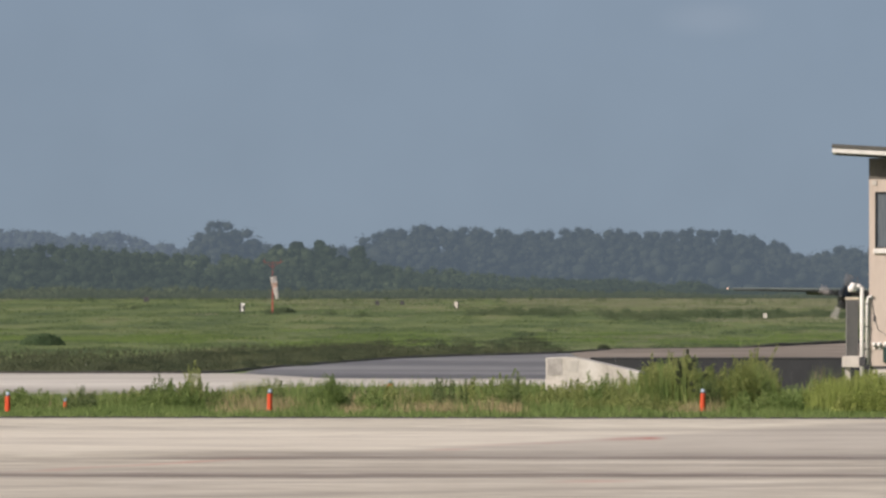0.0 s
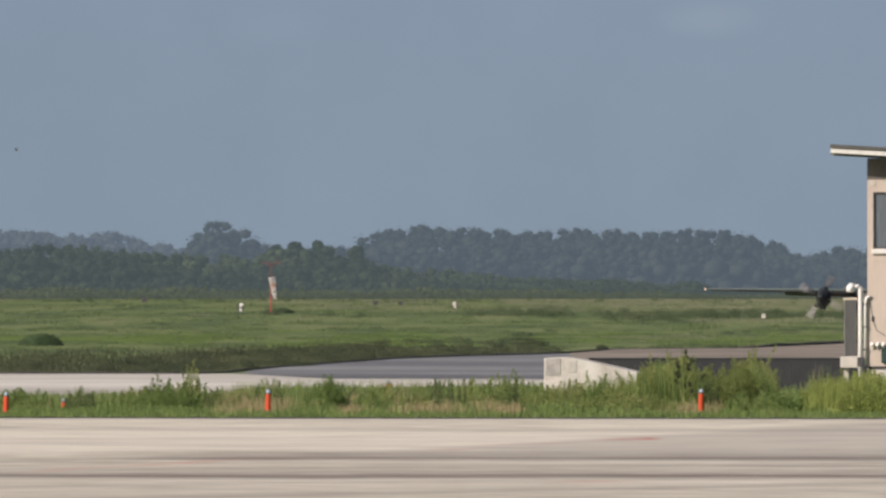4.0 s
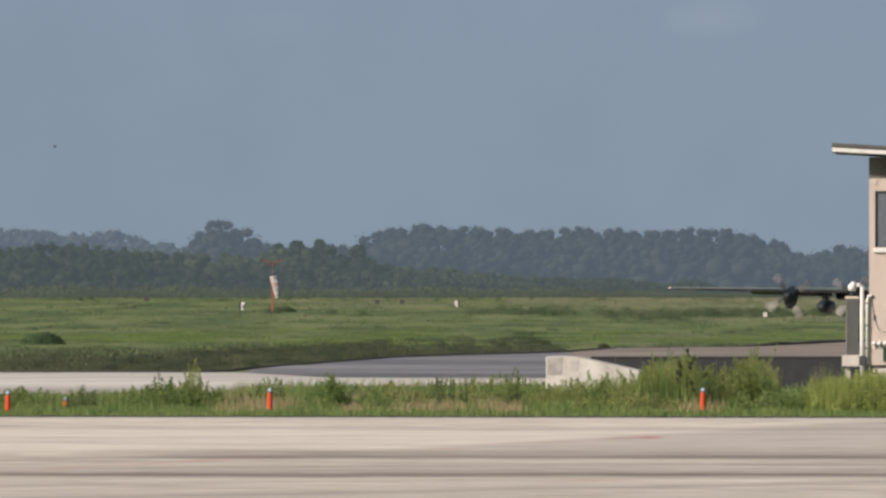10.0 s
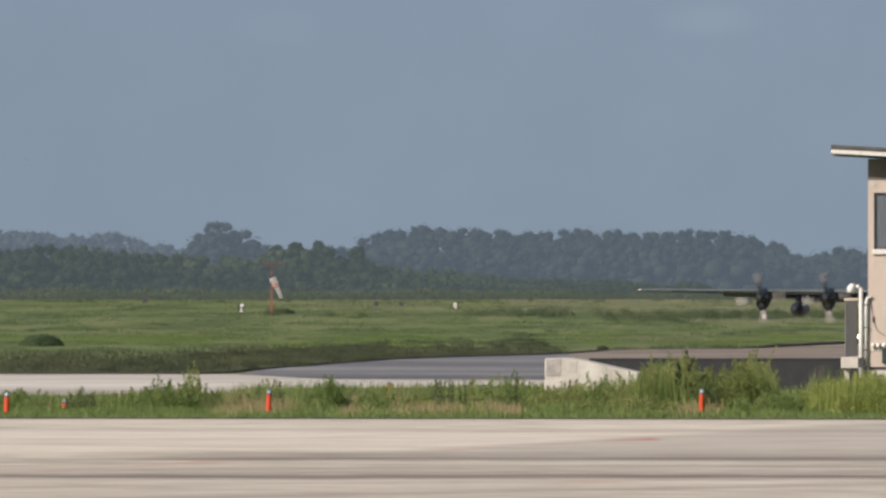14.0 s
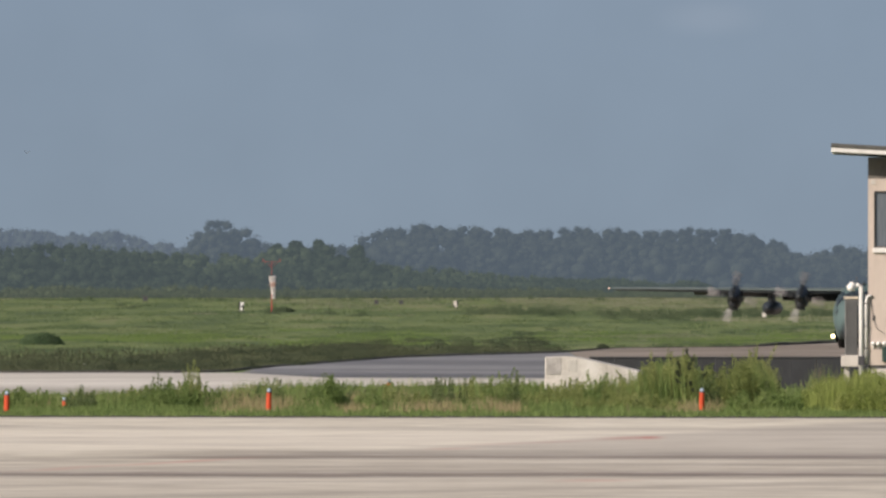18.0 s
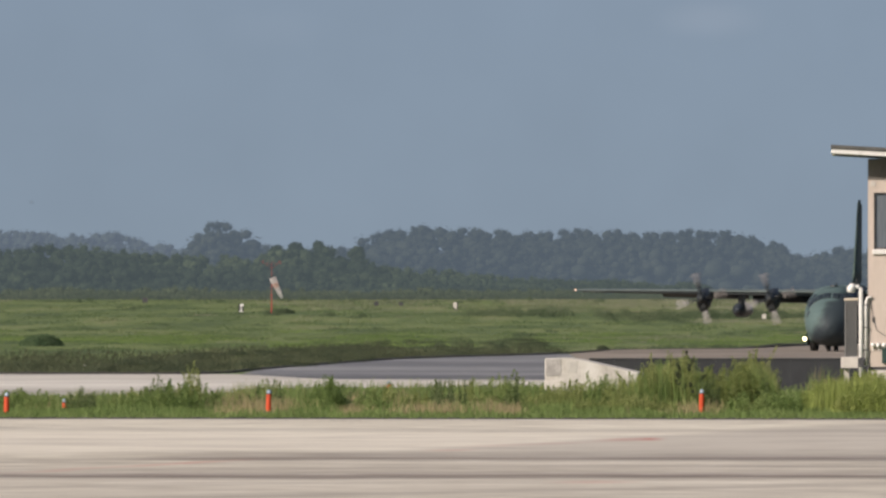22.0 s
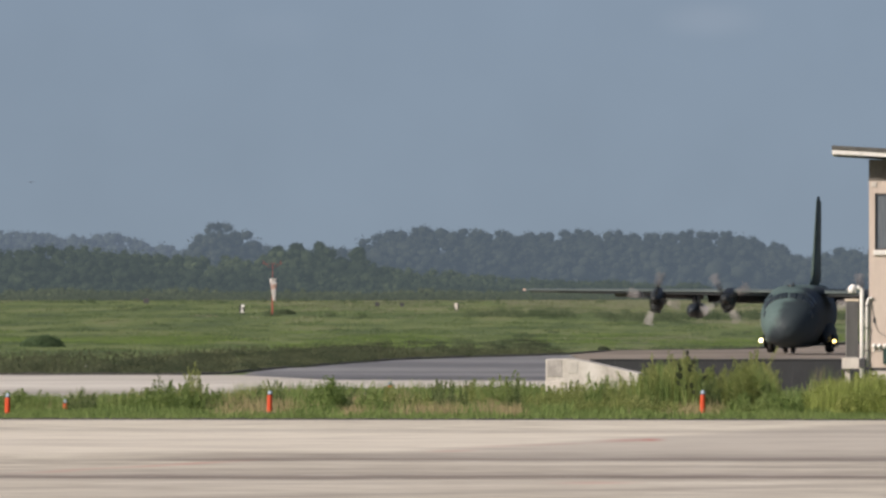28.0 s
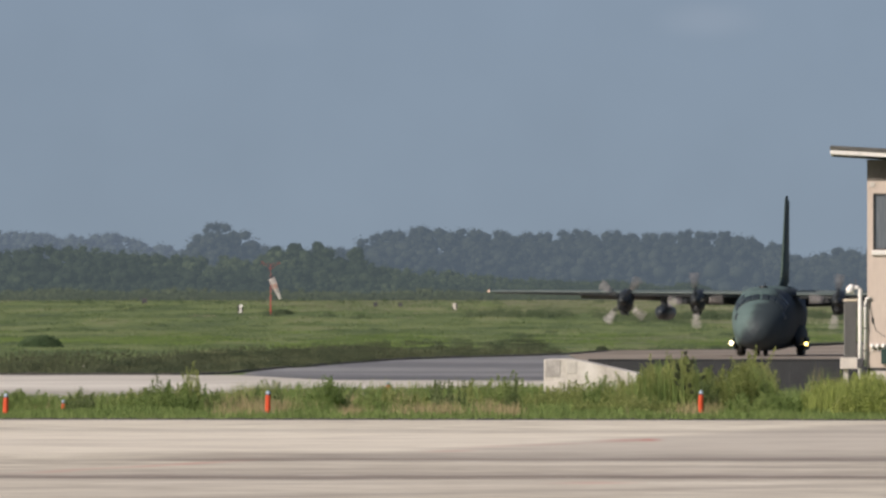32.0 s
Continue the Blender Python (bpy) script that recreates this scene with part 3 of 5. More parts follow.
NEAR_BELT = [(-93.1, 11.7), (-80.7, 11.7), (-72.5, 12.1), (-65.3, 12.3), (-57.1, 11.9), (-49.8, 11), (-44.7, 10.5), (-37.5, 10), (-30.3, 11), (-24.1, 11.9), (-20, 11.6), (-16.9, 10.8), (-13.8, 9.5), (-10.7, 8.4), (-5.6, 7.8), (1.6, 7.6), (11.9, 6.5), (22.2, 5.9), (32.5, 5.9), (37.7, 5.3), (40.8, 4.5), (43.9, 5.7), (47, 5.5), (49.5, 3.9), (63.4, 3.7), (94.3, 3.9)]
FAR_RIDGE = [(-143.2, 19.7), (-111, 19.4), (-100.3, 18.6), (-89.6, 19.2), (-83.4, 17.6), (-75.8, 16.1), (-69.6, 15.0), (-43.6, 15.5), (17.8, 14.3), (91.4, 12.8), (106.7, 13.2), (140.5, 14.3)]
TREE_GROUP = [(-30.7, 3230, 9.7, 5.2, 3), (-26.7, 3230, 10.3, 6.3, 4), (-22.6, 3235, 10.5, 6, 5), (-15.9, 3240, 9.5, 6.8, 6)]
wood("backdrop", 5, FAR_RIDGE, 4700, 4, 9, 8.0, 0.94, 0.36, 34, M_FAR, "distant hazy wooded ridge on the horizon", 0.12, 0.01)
wood("backdrop", 11, RIDGE, 3955, 6, 8, 6.6, 0.66, 0.36, 36, M_WOOD_FAR, "distant pine wood on a low hill, glowing blue-grey for haze", 0.12, 0.014)
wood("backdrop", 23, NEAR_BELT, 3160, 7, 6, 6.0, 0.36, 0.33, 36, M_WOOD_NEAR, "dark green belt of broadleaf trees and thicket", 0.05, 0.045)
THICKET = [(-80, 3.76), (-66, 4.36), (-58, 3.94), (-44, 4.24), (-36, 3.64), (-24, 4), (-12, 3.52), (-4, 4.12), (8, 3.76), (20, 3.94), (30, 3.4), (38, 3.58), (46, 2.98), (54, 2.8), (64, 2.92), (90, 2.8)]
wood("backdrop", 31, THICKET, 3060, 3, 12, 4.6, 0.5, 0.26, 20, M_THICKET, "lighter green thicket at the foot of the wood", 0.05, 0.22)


def single_tree(x, y, height, width, seed, mat, label, per=230, leaf=0.5):
    rng = np.random.default_rng(seed)
    z0 = float(ground_z(y))
    ob = empty("tree", pose(x, y, z0), label, "tree", "trees before the wood")
    bm = tube([(0, 0, -0.3), (width * 0.02, 0, height * 0.3), (0, 0, height * 0.62), (width * 0.02, 0, height * 0.85)], [height * 0.035, height * 0.025, height * 0.015, height * 0.006], 7)
    cs, rs = [], []
    for i in range(12):
        a, u = rng.uniform(0, 2 * np.pi), i / 11
        off = width * 0.36 * (1 - 0.8 * u ** 1.5) * rng.uniform(0.7, 1.1)
        r = width * rng.uniform(0.13, 0.2)
        c = (off * np.cos(a), off * np.sin(a), height * (0.38 + 0.62 * u) - r * 0.7)
        cs.append(c)
        rs.append((r, r, r * 0.75))
        add_tube(bm, [(0, 0, height * (0.25 + 0.4 * u)), (c[0] * 0.6, c[1] * 0.6, c[2] - r * 0.4), c], [height * 0.012, height * 0.007, height * 0.003], 5)
    part("trunk", bm, M_BARK, ob)
    P, N = crown_points(rng, cs, rs, per)
    s = leaf * rng.uniform(0.6, 1.4, len(P))
    part("inner_crown", canopy("inner_crown", rng, cs, rs, mat), mat, ob)
    part("crown", leaves("crown", P, N + rng.normal(0, 0.35, P.shape), s, s * 0.8, mat, True), mat, ob)


# these trees share the wood's leaves and their painted haze glow
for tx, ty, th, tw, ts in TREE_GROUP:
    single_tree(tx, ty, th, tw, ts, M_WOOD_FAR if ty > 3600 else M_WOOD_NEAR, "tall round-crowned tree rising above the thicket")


# ---- ramp wall, dark wall, markers ----
def ramp_wall():
    ob = empty("concrete_wing_wall", pose(0, 0, 0), "weathered pale concrete wing wall with a sloping top among weeds", "wall")
    bm = bmesh.new()
    outline = [(4.76, 0), (4.76, 1.67), (5.75, 1.70), (6.4, 1.60), (9.1, 1.0), (9.1, 0)]
    front = [bm.verts.new((x, 810, z - 0.05)) for x, z in outline]
    back = [bm.verts.new((x + 0.3, 812.5, z - 0.05)) for x, z in outline]
    bm.faces.new(front)
    bm.faces.new(back[::-1])
    n = len(outline)
    for i in range(n):
        bm.faces.new((front[i], front[(i + 1) % n], back[(i + 1) % n], back[i]))
    bmesh.ops.bevel(bm, geom=list(bm.edges), offset=0.03, segments=1, affect="EDGES")
    part("wall_body", bm, M_CONC, ob)
    stained = material("stained_concrete_panel", [(0.30, 0.285, 0.27), (0.42, 0.40, 0.38), (0.54, 0.52, 0.50)], 0.9, 2.4, (1, 1, 0.6), 0.2, 5)
    part("panel", box((4.82, 809.975, 0.80), (5.50, 809.997, 1.60), 0.008), stained, ob, "greyer weathered panel")
    part("panel", box((5.80, 809.975, 0.95), (6.24, 809.997, 1.45), 0.008), material("faintly_stained_concrete_panel", [(0.42, 0.40, 0.37), (0.54, 0.52, 0.48), (0.62, 0.60, 0.56)], 0.9, 2.4, (1, 1, 0.6), 0.2, 5), ob, "faintly stained panel")
    part("base_course", box((4.74, 809.95, 0.0), (5.7, 810.0, 0.60), 0.02), M_LEDGE, ob, "pale foot of the wall")


ramp_wall()


def dark_wall():
    ob = empty("wall_low", pose(0, 0, 0), "low dark grey wall of upright panels", "wall", kind="structure")
    x = 7.0
    me = None
    while x < 27.0:
        p = None
        if me is None:
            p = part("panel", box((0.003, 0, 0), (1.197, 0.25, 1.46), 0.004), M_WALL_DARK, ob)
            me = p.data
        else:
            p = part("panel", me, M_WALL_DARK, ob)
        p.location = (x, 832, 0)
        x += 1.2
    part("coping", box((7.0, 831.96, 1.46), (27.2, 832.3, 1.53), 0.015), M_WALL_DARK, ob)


dark_wall()


def marker_light(m, height, label):
    ob = empty("taxiway_edge_light", m, label, "light", "taxiway edge lights")
    part("base_plate", tube([(0, 0, 0), (0, 0, 0.04)], 0.17, 12), M_GREY, ob)
    part("post", tube([(0, 0, 0.04), (0, 0, 0.08), (0, 0, height - 0.22), (0, 0, height - 0.18)], [0.10, 0.112, 0.105, 0.095], 14), M_ORANGE, ob, "orange painted post", smooth=False)
    part("collar", tube([(0, 0, height - 0.18), (0, 0, height - 0.13)], 0.10, 14), M_GREY, ob)
    part("lens", tube([(0, 0, height - 0.13), (0, 0, height - 0.04), (0, 0, height)], [0.09, 0.08, 0.03], 14), M_LENS, ob, "blue glass lens")


for mx, my, mh in ((-17.0, 683, 0.84), (-6.83, 689, 0.90), (10.2, 688, 0.92)):
    marker_light(pose(mx, my, 0, 0, 1.5), mh, "orange taxiway edge light with a blue lens")
for mx, my, mh in ((-15.2, 705, 0.46), (-12.0, 706, 0.50), (-2.55, 845, 0.38)):
    marker_light(pose(mx, my, 0), mh, "short orange edge light half hidden in weeds")


# ---- the building at the edge of the apron ----
def building():
    bx, by = 17.04, 700.0
    ob = empty("control_building", pose(bx, by, 0, 0, 0, -1.5), "beige stuccoed two-storey building with an overhanging flat roof", "building")
    W, D, H = 9.0, 11.0, 10.07
    wx0, wx1, wz0, wz1 = 0.24, 2.9, 6.46, 8.72

    def wall(lo, hi):
        return part("wall", box(lo, hi), M_STUCCO, ob)

    wall((0, 0, 1.75), (wx0, 0.3, H))
    wall((wx1, 0, 1.75), (W, 0.3, H))
    wall((wx0, 0, 1.75), (wx1, 0.3, wz0))
    wall((wx0, 0, wz1), (wx1, 0.3, H))
    wall((0, 0.3, 1.75), (0.3, D, H))
    wall((W - 0.3, 0.3, 1.75), (W, D, H))
    wall((0.3, D - 0.3, 1.75), (W - 0.3, D, H))
    part("plinth", box((-0.02, 0.02, 0), (W + 0.02, D, 1.62)), M_LEDGE, ob)
    part("base_recess", box((0.02, 0.06, 1.62), (W, D - 0.05, 1.75)), M_GREY, ob, "dark recessed joint")
    # dark bands that put the eaves' shadow into the wall's colour
    part("eaves_shade", box((-0.006, -0.006, 9.22), (W, 0.0, H)), M_EAVES_SHADE, ob, "dark grey-brown band painting the shadow under the eaves")
    part("eaves_shade", box((-0.006, 0.0, 9.22), (0.0, D, H)), M_EAVES_SHADE, ob)
    part("meter_box", box((0.56, -0.14, 1.9), (0.95, 0.0, 2.5), 0.01), material("dark_green_box_paint", [(0.02, 0.05, 0.045), (0.035, 0.07, 0.06)], 0.5, 3.0), ob, "dark green metal box")
    part("floor_line", box((0, -0.012, 5.95), (W, 0.0, 5.99)), M_STUCCO, ob)
    roof = part("roof", box((-1.47, -1.05, -0.02), (W + 1.4, D + 1.2, 0.16), 0.02), M_WHITE, ob, "white-edged overhanging roof slab")
    roof.matrix_basis = pose(0, 0, 10.22, 0, 3.2, 0)
    # dark panel added under the white roof to cut bounced light on the wall
    part("soffit_light_block", box((-1.36, -0.94, -0.03), (W + 1.3, D + 1.1, -0.02)), M_ROOF, roof, "dark grey panel added under the roof to cut bounced light")
    part("roof_covering", box((-1.50, -1.09, 0.16), (W + 1.43, D + 1.23, 0.33), 0.03), M_ROOF, roof, "dark grey roof covering")
    part("ceiling_slab", box((0.3, 0.3, H - 0.25), (W - 0.3, D - 0.3, H - 0.05)), M_WHITE, ob)
    # window
    win = part("window", box((wx0, 0.045, wz1 - 0.07), (wx1, 0.165, wz1), 0.005), M_GREY, ob, "dark framed window with panes tinted for reflected sky")
    part("bottom_rail", box((wx0, 0.045, wz0), (wx1, 0.165, wz0 + 0.07), 0.005), M_GREY, win)
    bars = (wx0, wx0 + 0.62, wx0 + 1.3, wx0 + 1.95, wx1 - 0.07)
    for x in bars:
        part("mullion", box((x, 0.05, wz0 + 0.07), (x + 0.07, 0.16, wz1 - 0.07), 0.005), M_GREY, win)
    for xa, xb in zip(bars, bars[1:]):
        part("pane", box((xa + 0.07, 0.10, wz0 + 0.07), (xb, 0.115, wz1 - 0.07)), M_PANE, win, "pane coloured blue-grey for the reflected sky")
    part("window_sill", box((wx0 - 0.06, -0.11, wz0 - 0.20), (wx1 + 0.06, 0.12, wz0 - 0.01), 0.01), M_WHITE, win)
    part("blind", box((wx0 + 0.1, 0.22, wz0 + 0.2), (wx1 - 0.1, 0.235, wz1)), M_CREAM, win)
    # ledge with louvred cabinet, pipes and lamps
    part("ledge", box((-1.08, -0.15, 1.70), (-0.22, 0.9, 2.15), 0.02), M_LEDGE, ob, "beige ledge block")
    part("ledge_leg", box((-0.95, 0.1, 0), (-0.75, 0.3, 1.7)), M_CONC, ob)
    cab = part("louvre_cabinet", box((-0.93, 0.0, 2.15), (-0.42, 0.7, 4.40), 0.015), M_CABINET, ob, "tall dark grey louvred cabinet")
    for i in range(5):
        part("louvre", box((-0.90 + i * 0.098, -0.04, 2.22), (-0.86 + i * 0.098, 0.0, 4.33)), M_CABINET, cab)
    part("cap", box((-0.96, -0.06, 4.40), (-0.39, 0.73, 4.50), 0.02), M_CREAM, cab)
    bend = [(-0.28, -0.12, 1.3), (-0.28, -0.12, 3.2), (-0.28, -0.12, 4.75)] + [(-0.42 + 0.16 * math.cos(a), -0.12, 4.78 + 0.18 * math.sin(a)) for a in (0.3, 0.8, 1.3, 1.8, 2.3)]
    vent = part("vent_pipe", tube(bend, 0.085, 12), M_WHITE, ob, "white gooseneck pipe", smooth=True)
    part("vent_hood", tube([(-0.50, -0.12, 5.0), (-0.60, -0.12, 4.98), (-0.68, -0.12, 4.86), (-0.69, -0.12, 4.72)], [0.08, 0.15, 0.18, 0.14], 12), M_WHITE, vent, "white hood", smooth=True)
    part("aerial", tube([(-0.46, -0.12, 4.9), (-0.46, -0.12, 5.3)], 0.02, 6), M_GREY, vent)
    for z in (2.4, 3.3, 4.2):
        part("clamp", box((-0.38, -0.13, z), (0.0, -0.05, z + 0.06)), M_GREY, vent)
    part("junction_box", box((-0.40, -0.25, 1.75), (-0.16, -0.02, 2.12), 0.01), M_GREY, ob)
    part("drain_pipe", tube([(-0.08, -0.07, 1.8), (-0.08, -0.07, 4.3), (-0.02, -0.07, 4.5), (0.12, -0.07, 4.55)], 0.065, 10), M_WHITE, ob, "off-white drain pipe", smooth=True)
    for x in (0.21, 0.42, 0.66):
        lamp = part("wall_lamp", tube([(x, -0.16, 2.62), (x, -0.10, 2.62), (x, 0.0, 2.62)], [0.10, 0.085, 0.04], 12), M_WHITE, ob, "small round white wall lamp", smooth=True)
        part("lamp_arm", box((x - 0.02, -0.05, 2.40), (x + 0.02, 0.0, 2.56)), M_WHITE, lamp)
    part("cable", tube([(0.1, -0.02, 4.4), (0.22, -0.02, 3.6), (0.36, -0.02, 3.2), (0.7, -0.02, 3.0)], 0.012, 6), M_GREY, ob)
    part("wall_box", box((0.10, -0.03, 8.98), (0.30, 0.0, 9.18), 0.01), M_LEDGE, ob, "small white box under the eaves")
    part("bracket", box((0.17, -0.05, 3.55), (0.24, 0, 3.75)), M_GREY, ob)


building()


# ---- the transport aircraft; local x to its left-hand side as met head-on, y aft of the propellers, z up ----
NOSE = -7.5          # the propellers turn 7.5 m behind the nose
HUB_Z = 3.9          # height of the propeller hubs
FUS = [  # metres behind the nose, half width, bottom, top
    (0.00, 0.06, 1.72, 1.86), (0.15, 0.55, 1.26, 2.36), (0.5, 1.00, 0.90, 2.80), (1.0, 1.40, 0.66, 3.18), (1.7, 1.74, 0.50, 3.60), (2.4, 1.94, 0.42, 4.05),
    (3.1, 2.06, 0.38, 4.45), (3.9, 2.13, 0.36, 4.73), (5.0, 2.16, 0.36, 4.84), (9.0, 2.16, 0.36, 4.84), (16.5, 2.16, 0.40, 4.84), (19.0, 2.10, 1.05, 4.85),
    (22.0, 1.75, 2.05, 4.86), (25.0, 1.20, 3.10, 4.88), (27.5, 0.70, 3.85, 4.90), (29.2, 0.28, 4.35, 4.90), (29.7, 0.06, 4.55, 4.75)]


def fuselage_point(a, ang, out=0.0):
    """A point of the hull: a metres behind the nose, ang degrees from straight up."""
    k = [f[0] for f in FUS]
    soft = 0.45 * min(1.0, max(0.0, (a - 0.3) / 0.8)) if a < 27 else 0.0
    rx, lo, hi = (float(np.mean(np.interp([a + soft * d for d in (-1, -0.67, -0.33, 0, 0.33, 0.67, 1)], k, [f[i] for f in FUS]))) for i in (1, 2, 3))
    t = radians(ang)
    sx, cz = math.sin(t), math.cos(t)
    p = 0.88
    return Vector(((rx + out) * math.copysign(abs(sx) ** p, sx), a + NOSE, (lo + hi) / 2 + ((hi - lo) / 2 + out) * math.copysign(abs(cz) ** p, cz)))


def hull_patch(a0, a1, g0, g1, out=0.012, n=4):
    """A panel that lies proud on the hull."""
    bm = bmesh.new()
    grid = [[bm.verts.new(fuselage_point(a0 + (a1 - a0) * i / n, g0 + (g1 - g0) * j / n, out)) for j in range(n + 1)] for i in range(n + 1)]
    for i in range(n):
        for j in range(n):
            bm.faces.new((grid[i][j], grid[i + 1][j], grid[i + 1][j + 1], grid[i][j + 1]))
    r = bmesh.ops.extrude_face_region(bm, geom=list(bm.faces))
    for v in r["geom"]:
        if isinstance(v, bmesh.types.BMVert):
            v.co.x *= 0.985
            v.co.z -= 0.01
    return bm


def foil_ring(le, chord, thick, axis, n=9):
    """A wing section: leading edge point, chord aft, thickness along the axis."""
    up, lo = [], []
    for i in range(n):
        u = (i / (n - 1)) ** 1.6
        t = thick * 2.6 * (0.2969 * math.sqrt(u) - 0.126 * u - 0.3516 * u * u + 0.2843 * u ** 3 - 0.1036 * u ** 4)
        up.append((u, t * 1.05))
        lo.append((u, -t * 0.85))
    ring = up + lo[-2:0:-1]
    return [(le[0] + (h if axis == "x" else 0), le[1] + u * chord, le[2] + (h if axis == "z" else 0)) for u, h in ring]


def foil(stations, axis):
    return add_rings(bmesh.new(), [foil_ring(le, c, t, axis) for le, c, t in stations])


def wing_at(x):
    """Leading edge, chord and thickness of the wing at x metres from the middle."""
    u = abs(x)
    y = 2.3 + 0.010 * u + max(0, u - 10) * 0.03
    c = float(np.interp(u, [0, 5.5, 20.2], [4.9, 4.85, 2.3]))
    t = float(np.interp(u, [0, 6, 20.2], [0.80, 0.76, 0.38]))
    z = float(np.interp(u, [0, 6, 20.2], [4.38, 4.41, 4.55]))
    if x > 0:
        z -= 0.11 * min(1.0, x / 2.5)      # this wing is bent down to fit the camera's view
    return (x, y, z), c, t


def aircraft():
    ob = empty("transport_aircraft", pose(0, 0, 0), "four-engined turboprop military transport in dark green camouflage, taxiing with lamps lit", "aircraft")
    # hull
    n = 36
    rings = [[fuselage_point(a, 360 * k / n) for k in range(n)] for a in [0, 0.05, 0.15, 0.3, 0.5, 0.75, 1.0, 1.35, 1.7, 2.05, 2.4, 2.75, 3.1, 3.5, 3.9, 4.4, 5, 7, 9, 12, 14, 16.5, 17.8, 19, 20.5, 22, 23.5, 25, 26.3, 27.5, 28.4, 29.2, 29.7]]
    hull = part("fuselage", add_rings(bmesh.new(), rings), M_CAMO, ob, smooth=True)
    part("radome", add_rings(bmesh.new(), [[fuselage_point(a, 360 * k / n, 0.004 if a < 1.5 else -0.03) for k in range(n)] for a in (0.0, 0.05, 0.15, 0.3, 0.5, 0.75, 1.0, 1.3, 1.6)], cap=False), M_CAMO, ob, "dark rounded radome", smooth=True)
    # cockpit glazing: a lower and an upper band of panes
    for s in (-1, 1):
        for g0, g1 in ((1, 15.3), (16.2, 30.4), (31.3, 46.4), (47.3, 62)):
            part("cockpit_pane", hull_patch(2.25, 2.95, s * g0, s * g1), M_GLASS, hull, "dark cockpit glass", smooth=True)
        for g0, g1 in ((33, 46), (48, 62)):
            part("side_pane", hull_patch(3.1, 3.7, s * g0, s * g1), M_GLASS, hull, smooth=True)
        part("nose_pane", hull_patch(1.75, 2.15, s * 60, s * 76), M_GLASS, hull, smooth=True)
        part("crew_door" if s < 0 else "escape_hatch", hull_patch(4.3, 5.1, s * 92, s * 132), M_CAMO, hull)
    part("top_hatch", tube([(0, -2.6, 4.80), (0, -2.6, 4.92)], [0.32, 0.26], 14), M_DARK, hull)
    part("top_aerial", box((-0.03, -1.0, 4.8), (0.03, -0.5, 5.12), 0.01), M_DARK, hull)
    # landing gear pods, doors, lamps
    for s in (-1, 1):
        rr = []
        for a, w, lo, hi in ((8.6, 0.05, 1.2, 1.4), (8.9, 0.26, 0.85, 1.75), (9.6, 0.44, 0.66, 2.05), (10.6, 0.52, 0.60, 2.2), (13.5, 0.52, 0.60, 2.2), (15.2, 0.42, 0.70, 2.1), (16.6, 0.22, 1.0, 1.8), (17.4, 0.04, 1.3, 1.5)):
            rr.append([(s * 2.0 + w * math.sin(t) * 0.9, a + NOSE, (lo + hi) / 2 + (hi - lo) / 2 * math.cos(t)) for t in (2 * math.pi * k / 16 for k in range(16))])
        part("gear_pod", add_rings(bmesh.new(), rr), M_CAMO, ob, smooth=True)
        door = part("gear_door", box((s * 2.56 - 0.03, 3.0, 0.42), (s * 2.56 + 0.03, 6.4, 1.30), 0.02), M_CAMO, ob)
        lx, lz = (-2.70, 0.90) if s < 0 else (2.62, 0.84)
        lamp = part("landing_lamp", tube([(lx, 2.86, lz), (lx, 2.92, lz)], [0.145, 0.145], 20), M_LAMP if s < 0 else M_LAMP_Y, door, "lit round landing lamp" if s < 0 else "lit yellowish landing lamp")
        part("lamp_housing", tube([(lx, 2.925, lz), (lx, 3.25, lz)], [0.20, 0.10], 16), M_DARK, door)
    wheels = []

    def wheel(x, y, r, w):
        rings = []
        for dx, k in ((-w / 2, 0.62), (-w / 2, 0.82), (-w * 0.36, 0.96), (0, 1.0), (w * 0.36, 0.96), (w / 2, 0.82), (w / 2, 0.62)):
            rings.append([(dx, r * k * math.cos(t), r * k * math.sin(t)) for t in (2 * math.pi * i / 20 for i in range(20))])
        wh = part("wheel", add_rings(bmesh.new(), rings), M_RUBBER, ob, smooth=True)
        wh.matrix_basis = pose(x, y, r)
        part("rim", tube([(-w / 2 - 0.015, 0, 0), (w / 2 + 0.015, 0, 0)], r * 0.5, 10), M_STEEL, wh)
        wheels.append((wh, x, y, r))

    for s in (-1, 1):
        for y in (3.9, 5.5):
            wheel(s * 2.12, y, 0.70, 0.48)
            part("gear_strut", tube([(s * 1.75, y, 0.70), (s * 1.75, y, 2.0)], 0.10, 10), M_STEEL, ob)
            part("axle", tube([(s * 1.70, y, 0.70), (s * 2.05, y, 0.70)], 0.07, 8), M_STEEL, ob)
        wheel(s * 0.27, -4.2, 0.49, 0.30)
    part("nose_gear_leg", tube([(0, -4.2, 0.49), (0, -4.1, 1.2)], [0.08, 0.11], 10), M_STEEL, ob)
    for s in (-1, 1):
        part("nose_gear_door", box((s * 0.45 - 0.015, -5.2, 0.28), (s * 0.45 + 0.015, -4.0, 0.85), 0.01), M_CAMO, ob)
        part("nose_lamp", tube([(s * 0.12, -4.42, 0.95), (s * 0.12, -4.35, 0.95)], 0.07, 10), M_STEEL, ob)
    # wings, flaps, ailerons, tip lamps
    for s in (-1, 1):
        part("wing", foil([wing_at(s * x) for x in (0.0, 2.0, 5.5, 9, 13, 17, 19.4)] + [((s * 19.95, wing_at(20.2)[0][1] + 0.4, 4.56 - (0.11 if s > 0 else 0)), 1.4, 0.12)], "z"), M_CAMO_GREY, ob, smooth=True)
        # dark strip that paints the shade on the lower half of the leading edge
        shade_strip = []
